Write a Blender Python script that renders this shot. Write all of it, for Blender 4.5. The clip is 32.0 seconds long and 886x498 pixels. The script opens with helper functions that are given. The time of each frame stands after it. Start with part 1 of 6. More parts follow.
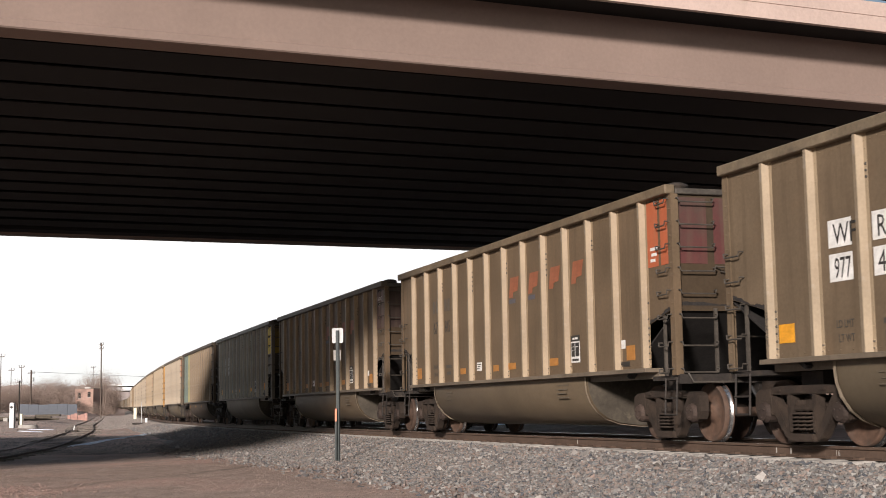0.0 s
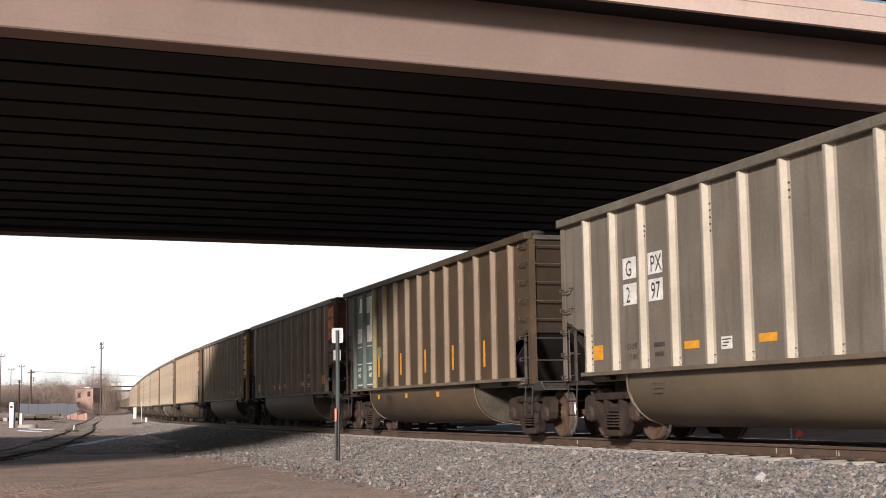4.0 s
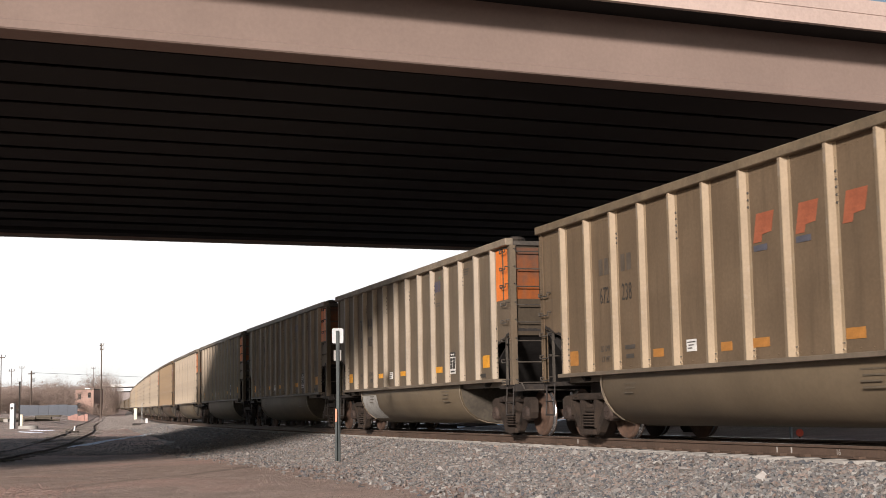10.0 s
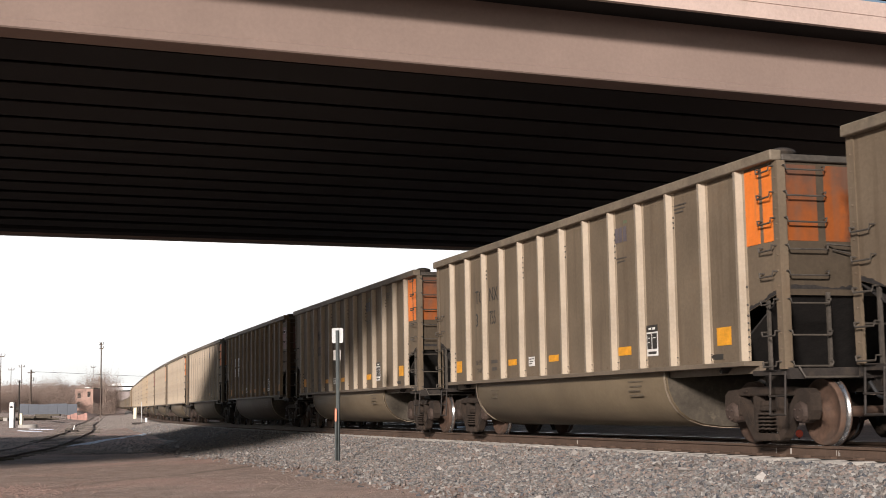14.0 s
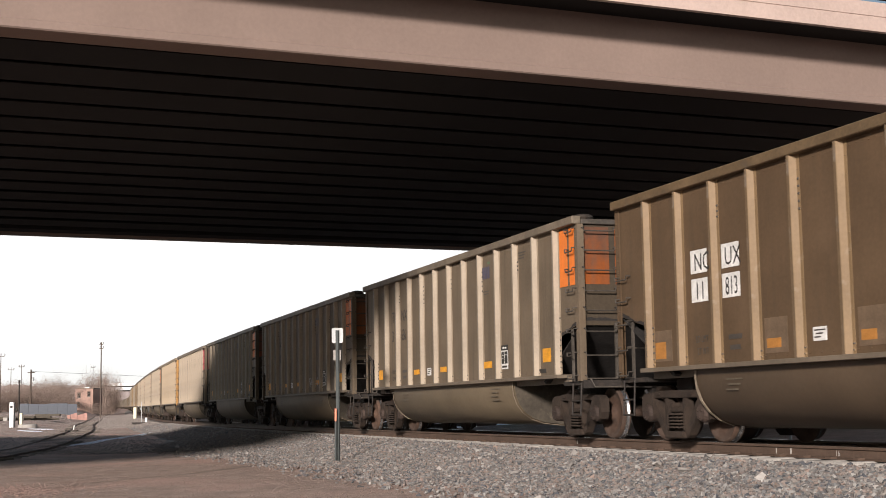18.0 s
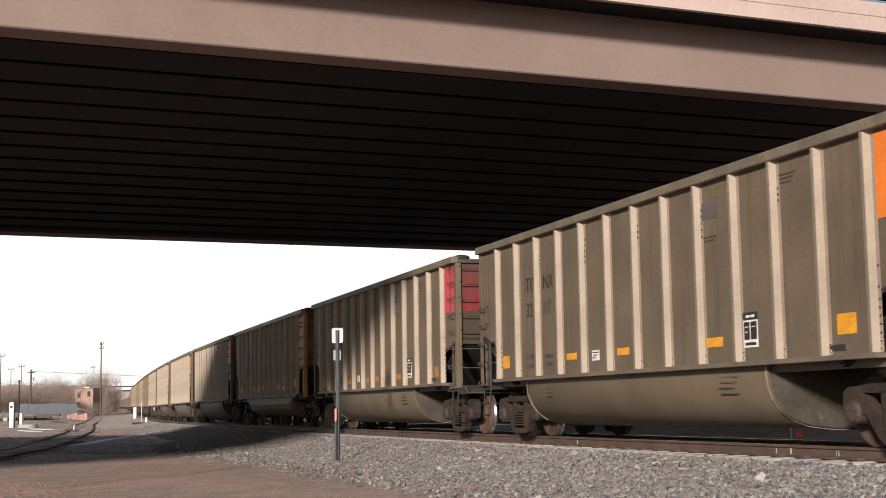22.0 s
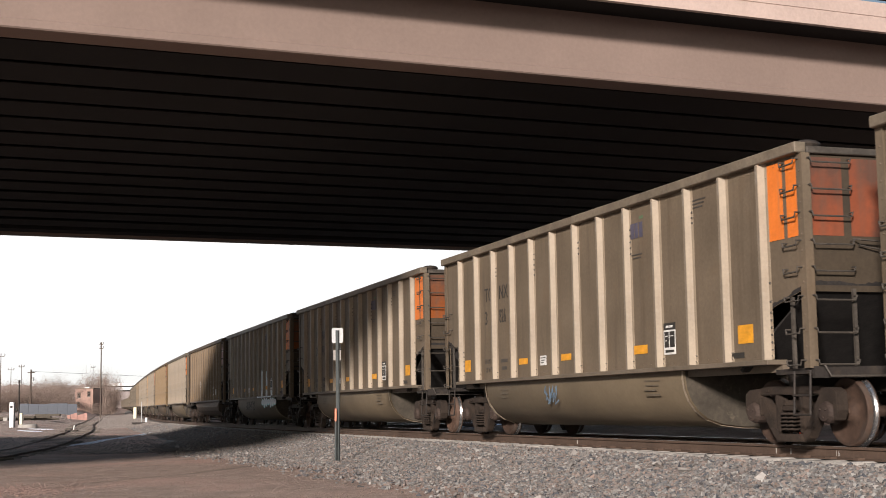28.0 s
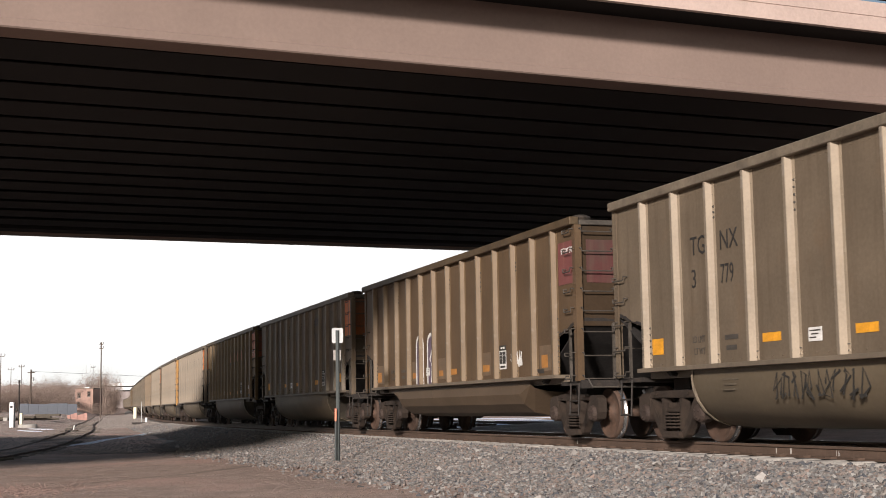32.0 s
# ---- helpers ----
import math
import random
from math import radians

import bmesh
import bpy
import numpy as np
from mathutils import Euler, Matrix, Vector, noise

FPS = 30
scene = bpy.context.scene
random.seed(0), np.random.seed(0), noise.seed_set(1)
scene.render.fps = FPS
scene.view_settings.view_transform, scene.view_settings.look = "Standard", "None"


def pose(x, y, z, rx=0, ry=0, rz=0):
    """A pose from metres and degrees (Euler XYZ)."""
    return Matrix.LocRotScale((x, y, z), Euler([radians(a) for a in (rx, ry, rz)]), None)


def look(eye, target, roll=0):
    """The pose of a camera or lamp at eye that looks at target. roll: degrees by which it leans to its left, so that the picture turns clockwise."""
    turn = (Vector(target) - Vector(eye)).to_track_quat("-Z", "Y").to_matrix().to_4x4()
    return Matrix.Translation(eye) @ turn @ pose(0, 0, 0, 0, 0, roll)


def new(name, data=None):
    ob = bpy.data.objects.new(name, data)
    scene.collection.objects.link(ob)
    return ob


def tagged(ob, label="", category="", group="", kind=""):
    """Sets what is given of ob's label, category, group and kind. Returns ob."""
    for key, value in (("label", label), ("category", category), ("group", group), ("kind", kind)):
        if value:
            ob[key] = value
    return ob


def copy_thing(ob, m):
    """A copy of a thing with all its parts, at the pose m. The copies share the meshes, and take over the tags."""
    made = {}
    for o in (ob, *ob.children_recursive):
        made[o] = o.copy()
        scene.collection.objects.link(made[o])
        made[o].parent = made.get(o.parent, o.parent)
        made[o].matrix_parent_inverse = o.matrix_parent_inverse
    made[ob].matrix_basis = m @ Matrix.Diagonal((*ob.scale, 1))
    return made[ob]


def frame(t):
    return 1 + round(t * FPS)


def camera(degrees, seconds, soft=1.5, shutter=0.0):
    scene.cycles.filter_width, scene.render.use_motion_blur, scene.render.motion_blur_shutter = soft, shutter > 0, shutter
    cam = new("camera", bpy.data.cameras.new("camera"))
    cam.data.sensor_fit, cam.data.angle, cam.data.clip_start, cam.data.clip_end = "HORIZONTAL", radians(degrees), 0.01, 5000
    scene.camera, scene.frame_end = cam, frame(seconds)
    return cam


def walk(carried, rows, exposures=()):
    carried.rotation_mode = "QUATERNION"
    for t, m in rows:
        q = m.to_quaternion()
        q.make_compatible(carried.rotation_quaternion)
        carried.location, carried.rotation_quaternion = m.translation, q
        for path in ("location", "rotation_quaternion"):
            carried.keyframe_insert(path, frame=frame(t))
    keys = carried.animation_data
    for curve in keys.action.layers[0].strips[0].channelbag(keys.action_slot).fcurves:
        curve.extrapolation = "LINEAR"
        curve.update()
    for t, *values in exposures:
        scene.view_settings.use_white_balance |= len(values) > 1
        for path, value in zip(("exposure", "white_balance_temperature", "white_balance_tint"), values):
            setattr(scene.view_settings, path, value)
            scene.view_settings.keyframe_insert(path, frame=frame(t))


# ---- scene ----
# Camera on a low tripod beside the line; the picture leans a little as the mount settles.
EYE = Vector((0.0, 0.0, 0.577))
PITCH = 0.11538


def aim(lean):
    return look(EYE, EYE + Vector((0, math.cos(PITCH), math.sin(PITCH))), -0.868 - lean)


cam = camera(35.63, 32.0, soft=0.8, shutter=0.08)
walk(cam, [(t, aim(a)) for t, a in (
    (0, 0.06), (1.5, 0.0), (3.5, 0.0), (5.5, 0.07), (7, 0.15), (8.5, 0.25), (9.2, 0.25), (10, 0.17), (11, 0.1),
    (13, 0.06), (14, 0.02), (15, 0.0), (32, 0.0))], exposures=[(0, 0.6), (32, 0.6)])

# ---- light: low winter sun from behind the camera, pale sky ----
SUN_WAY = Vector((0.29, 0.957, -0.28)).normalized()
sun = new("sun", bpy.data.lights.new("sun", "SUN"))
sun.data.energy, sun.data.angle, sun.data.color = 4.0, radians(5.0), (1.0, 0.90, 0.85)
sun.matrix_world = look((0, -40, 60), Vector((0, -40, 60)) + SUN_WAY)
world = bpy.data.worlds.new("sky")
scene.world = world
world.use_nodes = True
wt = world.node_tree
sky = wt.nodes.new("ShaderNodeTexSky")
sky.sky_type, sky.sun_disc = "NISHITA", False
sky.sun_elevation = math.asin(-SUN_WAY.z)
sky.sun_rotation = math.atan2(-SUN_WAY.x, -SUN_WAY.y)
sky.dust_density, sky.air_density = 1.0, 1.0
cloud = wt.nodes.new("ShaderNodeTexNoise")
cloud.inputs["Scale"].default_value, cloud.inputs["Detail"].default_value = 2.2, 6
cmap = wt.nodes.new("ShaderNodeMapping")
cmap.inputs["Scale"].default_value = (1, 1, 5)
tco = wt.nodes.new("ShaderNodeTexCoord")
wt.links.new(tco.outputs["Generated"], cmap.inputs["Vector"])
wt.links.new(cmap.outputs["Vector"], cloud.inputs["Vector"])
cramp = wt.nodes.new("ShaderNodeValToRGB")
cramp.color_ramp.elements[0].position, cramp.color_ramp.elements[1].position = 0.38, 0.62
cramp.color_ramp.elements[0].color, cramp.color_ramp.elements[1].color = (0.8, 0.8, 0.8, 1), (1, 1, 1, 1)
wt.links.new(cloud.outputs["Fac"], cramp.inputs["Fac"])
cmix = wt.nodes.new("ShaderNodeMix")
cmix.data_type = "RGBA"
sepz = wt.nodes.new("ShaderNodeSeparateXYZ")
wt.links.new(tco.outputs["Generated"], sepz.inputs[0])
haze = wt.nodes.new("ShaderNodeValToRGB")
haze.color_ramp.elements[0].position, haze.color_ramp.elements[1].position = 0.125, 0.20
haze.color_ramp.elements[0].color, haze.color_ramp.elements[1].color = (1, 1, 1, 1), (0.06, 0.06, 0.06, 1)
wt.links.new(sepz.outputs["Z"], haze.inputs["Fac"])
veil = wt.nodes.new("ShaderNodeMath")
veil.operation = "MULTIPLY"
wt.links.new(haze.outputs["Color"], veil.inputs[0])
wt.links.new(cramp.outputs["Color"], veil.inputs[1])
wt.links.new(veil.outputs[0], cmix.inputs[0])
wt.links.new(sky.outputs["Color"], cmix.inputs[6])
cmix.inputs[7].default_value = (15.0, 15.0, 15.1, 1)
bg = wt.nodes["Background"]
wt.links.new(cmix.outputs[2], bg.inputs["Color"])
bg.inputs["Strength"].default_value = 0.05

# ---- the line: rail head at z = 0, curvature along its length ----
KNOTS = (-620, -330, -200, -140, -90, -50, -20, 30)
BENDS = (-0.0001, -0.0001, 0.0002, 0.0, 0.00048, 0.0012, 0.00048, 0.00154)
LINE_S = np.arange(-960, 381, 1.0)
_k = np.interp(LINE_S, KNOTS, BENDS)
_k[LINE_S > 30] = 0.0010
_i = int(np.searchsorted(LINE_S, 0))


def _sum(v):
    out = np.zeros(len(v))
    out[1:] = np.cumsum((v[1:] + v[:-1]) / 2)
    return out


LINE_H = _sum(_k)
LINE_H = LINE_H - LINE_H[_i] - 1.24843
LINE_X, LINE_Y = _sum(np.cos(LINE_H)), _sum(np.sin(LINE_H))
LINE_X, LINE_Y = LINE_X - LINE_X[_i] + 2.97852, LINE_Y - LINE_Y[_i] + 27.60543


def on_line(s, lat=0.0):
    """Plan place at s along the line, lat metres to the far side (away from the camera)."""
    x, y, h = np.interp(s, LINE_S, LINE_X), np.interp(s, LINE_S, LINE_Y), np.interp(s, LINE_S, LINE_H)
    return x - lat * np.sin(h), y + lat * np.cos(h)


def heading(s):
    return float(np.interp(s, LINE_S, LINE_H))


def rise(y):
    """The whole place climbs a little beyond 80 m, at half a per cent."""
    y = np.asarray(y, float)
    return np.where(y < 150, 0.005 * np.clip(y - 80, 0, None) ** 2 / 140, 0.005 * (y - 115))


# ---- materials ----
def ramp(nt, fac, stops):
    n = nt.nodes.new("ShaderNodeValToRGB")
    els = n.color_ramp.elements
    while len(els) < len(stops):
        els.new(0.5)
    for e, (p, c) in zip(els, stops):
        e.position, e.color = p, (*c, 1) if len(c) == 3 else c
    nt.links.new(fac, n.inputs["Fac"])
    return n.outputs["Color"]


def noise_of(nt, scale, detail=4, rough=0.55, stretch=(1, 1, 1), space="Object"):
    co = nt.nodes.new("ShaderNodeTexCoord")
    mp = nt.nodes.new("ShaderNodeMapping")
    mp.inputs["Scale"].default_value = stretch
    n = nt.nodes.new("ShaderNodeTexNoise")
    n.inputs["Scale"].default_value, n.inputs["Detail"].default_value, n.inputs["Roughness"].default_value = scale, detail, rough
    nt.links.new(co.outputs[space], mp.inputs["Vector"])
    nt.links.new(mp.outputs["Vector"], n.inputs["Vector"])
    return n.outputs["Fac"]


def blend(nt, kind, fac, a, b):
    n = nt.nodes.new("ShaderNodeMix")
    n.data_type, n.blend_type = "RGBA", kind
    for sock, v in ((n.inputs[0], fac), (n.inputs[6], a), (n.inputs[7], b)):
        if isinstance(v, (int, float)):
            sock.default_value = v
        elif isinstance(v, tuple):
            sock.default_value = (*v, 1)
        else:
            nt.links.new(v, sock)
    return n.outputs[2]


def material(name, color, rough=0.8, metal=0.0, fine=(20, 0.15), coarse=(1.5, 0.2), bump=0.0, bump_scale=40,
             dirt=None, streak=None, stretch=(1, 1, 1), by_object=False, by_island=0.0, by_random=0.0, specular=0.35, hues=(), tone=1.0):
    """Noise at two scales over a base colour; dirt and streak lay a second colour in patches or downward runs."""
    m = bpy.data.materials.new(name)
    m.use_nodes = True
    nt = m.node_tree
    b = nt.nodes["Principled BSDF"]
    col = color
    if by_object:
        info = nt.nodes.new("ShaderNodeObjectInfo")
        col = info.outputs["Color"]
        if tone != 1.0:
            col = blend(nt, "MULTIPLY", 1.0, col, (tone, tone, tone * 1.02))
    if hues:
        geo = nt.nodes.new("ShaderNodeNewGeometry")
        col = ramp(nt, geo.outputs["Random Per Island"], [((k + 0.5) / len(hues), h) for k, h in enumerate(hues)])
    if by_island or by_random:
        if by_island:
            geo = nt.nodes.new("ShaderNodeNewGeometry")
            src, amt = geo.outputs["Random Per Island"], by_island
        else:
            info = nt.nodes.new("ShaderNodeObjectInfo")
            src, amt = info.outputs["Random"], by_random
        lo = (1 - amt,) * 3
        col = blend(nt, "MULTIPLY", 1.0, col, ramp(nt, src, ((0, lo), (1, (1 + amt,) * 3))))
    f = noise_of(nt, fine[0], 6, 0.6, stretch)
    col = blend(nt, "MULTIPLY", 1.0, col, ramp(nt, f, ((0.3, (1 - fine[1],) * 3), (0.7, (1 + fine[1],) * 3))))
    c = noise_of(nt, coarse[0], 4, 0.55, stretch)
    col = blend(nt, "MULTIPLY", 1.0, col, ramp(nt, c, ((0.3, (1 - coarse[1],) * 3), (0.7, (1 + coarse[1],) * 3))))
    if dirt:
        d = noise_of(nt, dirt[1], 5, 0.6)
        col = blend(nt, "MIX", ramp(nt, d, ((dirt[2], (0, 0, 0)), (dirt[2] + 0.16, (dirt[3],) * 3))), col, dirt[0])
    if streak:
        d = noise_of(nt, streak[1], 4, 0.6, (1, 1, 0.08))
        col = blend(nt, "MIX", ramp(nt, d, ((streak[2], (0, 0, 0)), (streak[2] + 0.2, (streak[3],) * 3))), col, streak[0])
    if isinstance(col, tuple):
        b.inputs["Base Color"].default_value = (*col, 1)
    else:
        nt.links.new(col, b.inputs["Base Color"])
    b.inputs["Roughness"].default_value, b.inputs["Metallic"].default_value = rough, metal
    b.inputs["Specular IOR Level"].default_value = specular
    if bump:
        bn = nt.nodes.new("ShaderNodeBump")
        bn.inputs["Strength"].default_value, bn.inputs["Distance"].default_value = bump, 0.02
        nt.links.new(noise_of(nt, bump_scale, 6, 0.6), bn.inputs["Height"])
        nt.links.new(bn.outputs["Normal"], b.inputs["Normal"])
    return m


M_BODY = material("weathered car paint", (0.3, 0.25, 0.18), 0.62, fine=(18, 0.10), coarse=(0.9, 0.16),
                  streak=((0.062, 0.044, 0.028), 5, 0.52, 0.45), dirt=((0.135, 0.088, 0.052), 1.3, 0.56, 0.40), by_object=True, bump=0.15, bump_scale=6, specular=0.18)
M_POST = material("pale worn post paint", (0.3, 0.25, 0.18), 0.55, fine=(25, 0.08), coarse=(1.2, 0.14),
                  streak=((0.22, 0.15, 0.09), 9, 0.55, 0.4), dirt=((0.42, 0.39, 0.34), 3.5, 0.60, 0.25), by_object=True, bump=0.1)
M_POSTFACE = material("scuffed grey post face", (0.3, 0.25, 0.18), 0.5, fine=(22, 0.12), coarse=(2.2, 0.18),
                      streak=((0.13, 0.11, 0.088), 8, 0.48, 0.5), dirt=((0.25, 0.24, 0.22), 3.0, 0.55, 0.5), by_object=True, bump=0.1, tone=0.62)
# car ends: dust, plus the next car's shade put into the colour
M_ENDSHEET_SHADE = material("dusty end sheet paint with shade in its colour", (0.1, 0.08, 0.06), 0.7, fine=(18, 0.12), coarse=(1.1, 0.2), dirt=((0.030, 0.025, 0.020), 1.1, 0.46, 0.65), by_object=True, bump=0.15, bump_scale=6, specular=0.15)
M_ENDPATCH_SHADE = material("dusty end patch paint with shade in its colour", (0.6, 0.2, 0.05), 0.65, fine=(18, 0.08), coarse=(1.6, 0.15), dirt=((0.060, 0.042, 0.032), 0.9, 0.42, 0.75), streak=((0.10, 0.07, 0.05), 4, 0.5, 0.5), by_object=True)
M_CREAM = material("yellowed white paint", (0.72, 0.68, 0.50), 0.6, fine=(20, 0.05), coarse=(3, 0.08))
M_CHORD = material("grey scuffed chord", (0.125, 0.107, 0.088), 0.6, by_object=True, fine=(20, 0.2), coarse=(1.6, 0.3), dirt=((0.045, 0.038, 0.032), 2.5, 0.56, 0.6), bump=0.15)
M_TUB = material("dusty tub paint", (0.25, 0.2, 0.14), 0.62, fine=(14, 0.08), coarse=(0.7, 0.18), streak=((0.12, 0.09, 0.06), 3, 0.6, 0.35), by_object=True, bump=0.1, bump_scale=5)
M_STEEL = material("grimy underframe steel", (0.0262, 0.0214, 0.0181), 0.75, fine=(20, 0.25), coarse=(2.5, 0.3), dirt=((0.0571, 0.0428, 0.0309), 4, 0.5, 0.6), bump=0.25)
M_TRUCK = material("dusty cast steel", (0.0301, 0.0209, 0.015), 0.85, fine=(24, 0.2), coarse=(3, 0.3), dirt=((0.0458, 0.0311, 0.0216), 5, 0.5, 0.6), bump=0.35, bump_scale=30)
M_WHEEL = material("rusty wheel plate", (0.0714, 0.0422, 0.0286), 0.8, fine=(14, 0.2), coarse=(4, 0.3), dirt=((0.068, 0.051, 0.0408), 3, 0.5, 0.7), bump=0.2, by_random=0.35)
M_TREAD = material("polished wheel tread", (0.62, 0.61, 0.60), 0.22, 0.95, fine=(30, 0.1), coarse=(5, 0.1))
M_CAP = material("rusty bearing cap", (0.0447, 0.0304, 0.0237), 0.8, fine=(30, 0.2), coarse=(8, 0.25), by_random=0.3, bump=0.2)
M_IRON = material("dark worn iron", (0.0562, 0.048, 0.039), 0.65, fine=(20, 0.2), coarse=(3, 0.25), dirt=((0.12, 0.101, 0.0825), 5, 0.55, 0.5))
M_SILL = material("dull tan sill paint", (0.13, 0.103, 0.0742), 0.65, fine=(16, 0.1), coarse=(1, 0.2), streak=((0.049, 0.0385, 0.028), 3, 0.55, 0.4))
M_RIM = material("worn pale rim", (0.27, 0.22, 0.16), 0.6, fine=(20, 0.15), coarse=(2, 0.25), dirt=((0.12, 0.09, 0.06), 3, 0.52, 0.5))
M_SOOTBLACK = material("soot black", (0.022, 0.019, 0.017), 0.9, fine=(30, 0.3), coarse=(6, 0.3))
# tub ends: specked grime, and the shade under the car painted in
M_TUBEND_SHADE = material("grimy tub end with shade in its colour", (0.06, 0.05, 0.037), 0.8, fine=(14, 0.2), coarse=(2, 0.3), dirt=((0.15, 0.125, 0.09), 7, 0.60, 0.6), bump=0.2)
M_COAL = material("coal load", (0.02, 0.02, 0.02), 0.7, fine=(20, 0.4), coarse=(3, 0.3), bump=0.8, bump_scale=12)
M_PATCH = material("faded paint patch", (0.6, 0.2, 0.05), 0.55, fine=(18, 0.07), coarse=(2.0, 0.12), streak=((0.25, 0.15, 0.09), 6, 0.60, 0.45), by_object=True)
M_MARK = material("stencilled paint", (0.6, 0.6, 0.6), 0.6, fine=(30, 0.12), coarse=(5, 0.2), by_object=True)
M_RAIL = material("rust brown rail web", (0.081, 0.0528, 0.0372), 0.8, fine=(20, 0.15), coarse=(1.2, 0.2), bump=0.15)
M_RAILTOP = material("polished rail head", (0.50, 0.50, 0.50), 0.22, 0.9, fine=(20, 0.1), coarse=(1, 0.15))
M_TIE = material("weathered timber tie", (0.10, 0.085, 0.065), 0.9, fine=(12, 0.25), coarse=(2, 0.25), stretch=(6, 1, 1), bump=0.4, by_random=0.3)
M_CTIE = material("pale concrete tie", (0.32, 0.3, 0.272), 0.9, fine=(25, 0.12), coarse=(2, 0.18), bump=0.3, by_random=0.2)
M_BALLAST = material("grey crushed ballast", (0.192, 0.176, 0.159), 0.95, fine=(16, 0.5), coarse=(2.2, 0.2), dirt=((0.202, 0.161, 0.131), 0.7, 0.5, 0.5), bump=1.0, bump_scale=18)
M_STONE = material("crushed stone", (0.281, 0.281, 0.281), 0.92, fine=(30, 0.12), coarse=(6, 0.12), bump=0.2, hues=((0.0791, 0.0828, 0.0902), (0.186, 0.153, 0.132), (0.121, 0.123, 0.125), (0.237, 0.177, 0.147), (0.153, 0.149, 0.141), (0.307, 0.293, 0.27), (0.102, 0.104, 0.104), (0.209, 0.186, 0.166)))
M_PSTONE = material("pink gravel stone", (0.209, 0.156, 0.131), 0.92, fine=(30, 0.12), coarse=(6, 0.12), by_island=0.16, bump=0.2)
M_CONC = material("tan painted concrete", (0.215, 0.158, 0.131), 0.85, fine=(14, 0.05), coarse=(0.35, 0.09), streak=((0.179, 0.132, 0.105), 1.2, 0.58, 0.3), bump=0.12, bump_scale=25)
M_PARA = material("pale pinkish parapet concrete", (0.456, 0.351, 0.302), 0.85, fine=(14, 0.07), coarse=(0.5, 0.1), streak=((0.333, 0.265, 0.209), 1.5, 0.56, 0.4), bump=0.15, bump_scale=25)
# beams and slabs near black: the gloom under a deck is painted in
M_DECK_SHADE = material("girder with under-deck shade in its colour", (0.0098, 0.0096, 0.0098), 0.9, fine=(10, 0.1), coarse=(0.4, 0.15), bump=0.15)
M_GALV = material("galvanised steel post", (0.33, 0.34, 0.34), 0.5, 0.5, fine=(30, 0.12), coarse=(4, 0.15))
M_WHITE = material("white paint", (0.78, 0.78, 0.76), 0.6, fine=(20, 0.05), coarse=(3, 0.08), dirt=((0.4, 0.36, 0.3), 3, 0.62, 0.4))
M_BLACK = material("black paint", (0.03, 0.03, 0.03), 0.6, fine=(20, 0.1), coarse=(3, 0.1))
M_RED = material("red target paint", (0.90, 0.13, 0.06), 0.5, fine=(20, 0.1), coarse=(3, 0.1))
M_SNOW = material("old snow", (0.80, 0.82, 0.86), 0.8, fine=(12, 0.06), coarse=(1.5, 0.1), bump=0.5, bump_scale=6)
M_BARK = material("bare twig bark", (0.257, 0.195, 0.16), 0.9, fine=(8, 0.2), coarse=(0.6, 0.25))
M_BRICK = material("tan brick wall", (0.36, 0.235, 0.19), 0.9, fine=(6, 0.1), coarse=(0.5, 0.15))
M_FENCE = material("blue grey fence sheet", (0.093, 0.102, 0.118), 0.8, fine=(4, 0.1), coarse=(0.5, 0.15))
M_TIP = material("orange reflective sheet", (0.70, 0.22, 0.13), 0.5, fine=(20, 0.1), coarse=(3, 0.1))
M_ORANGE = material("orange safety mesh", (0.33, 0.185, 0.15), 0.7, fine=(8, 0.2), coarse=(1, 0.2))
M_POLE = material("brown timber pole", (0.10, 0.075, 0.06), 0.9, fine=(8, 0.2), coarse=(1, 0.2), stretch=(4, 4, 0.3))


def ground_material():
    m = material("gravelly yard dirt", (0.348, 0.26, 0.215), 0.95, fine=(42, 0.5), coarse=(1.6, 0.22),
                 dirt=((0.504, 0.319, 0.26), 0.22, 0.50, 0.7), streak=((0.218, 0.168, 0.143), 0.35, 0.60, 0.4), bump=0.6, bump_scale=36)
    # a narrow darker streak across the yard
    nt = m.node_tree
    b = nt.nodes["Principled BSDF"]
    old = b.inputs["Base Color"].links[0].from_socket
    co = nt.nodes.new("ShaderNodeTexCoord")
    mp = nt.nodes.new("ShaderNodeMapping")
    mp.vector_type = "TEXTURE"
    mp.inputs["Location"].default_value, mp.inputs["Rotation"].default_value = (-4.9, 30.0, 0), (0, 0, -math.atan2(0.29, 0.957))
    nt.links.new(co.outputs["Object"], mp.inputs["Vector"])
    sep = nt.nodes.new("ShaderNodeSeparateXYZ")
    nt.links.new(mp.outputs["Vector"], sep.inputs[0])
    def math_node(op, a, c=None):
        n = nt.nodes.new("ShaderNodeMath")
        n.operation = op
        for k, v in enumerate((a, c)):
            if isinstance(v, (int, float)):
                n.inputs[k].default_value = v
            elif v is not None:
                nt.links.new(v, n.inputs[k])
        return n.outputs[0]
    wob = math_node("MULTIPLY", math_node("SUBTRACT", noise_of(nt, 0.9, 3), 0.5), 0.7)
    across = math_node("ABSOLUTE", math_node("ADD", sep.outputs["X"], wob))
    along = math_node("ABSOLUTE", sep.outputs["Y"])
    # track: mask of that streak, fading out at its ends
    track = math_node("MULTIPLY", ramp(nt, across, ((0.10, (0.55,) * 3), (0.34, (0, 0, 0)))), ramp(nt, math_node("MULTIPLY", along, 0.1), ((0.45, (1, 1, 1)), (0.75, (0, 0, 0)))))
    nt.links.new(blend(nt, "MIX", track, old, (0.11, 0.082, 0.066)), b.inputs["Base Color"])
    return m


M_GROUND = ground_material()


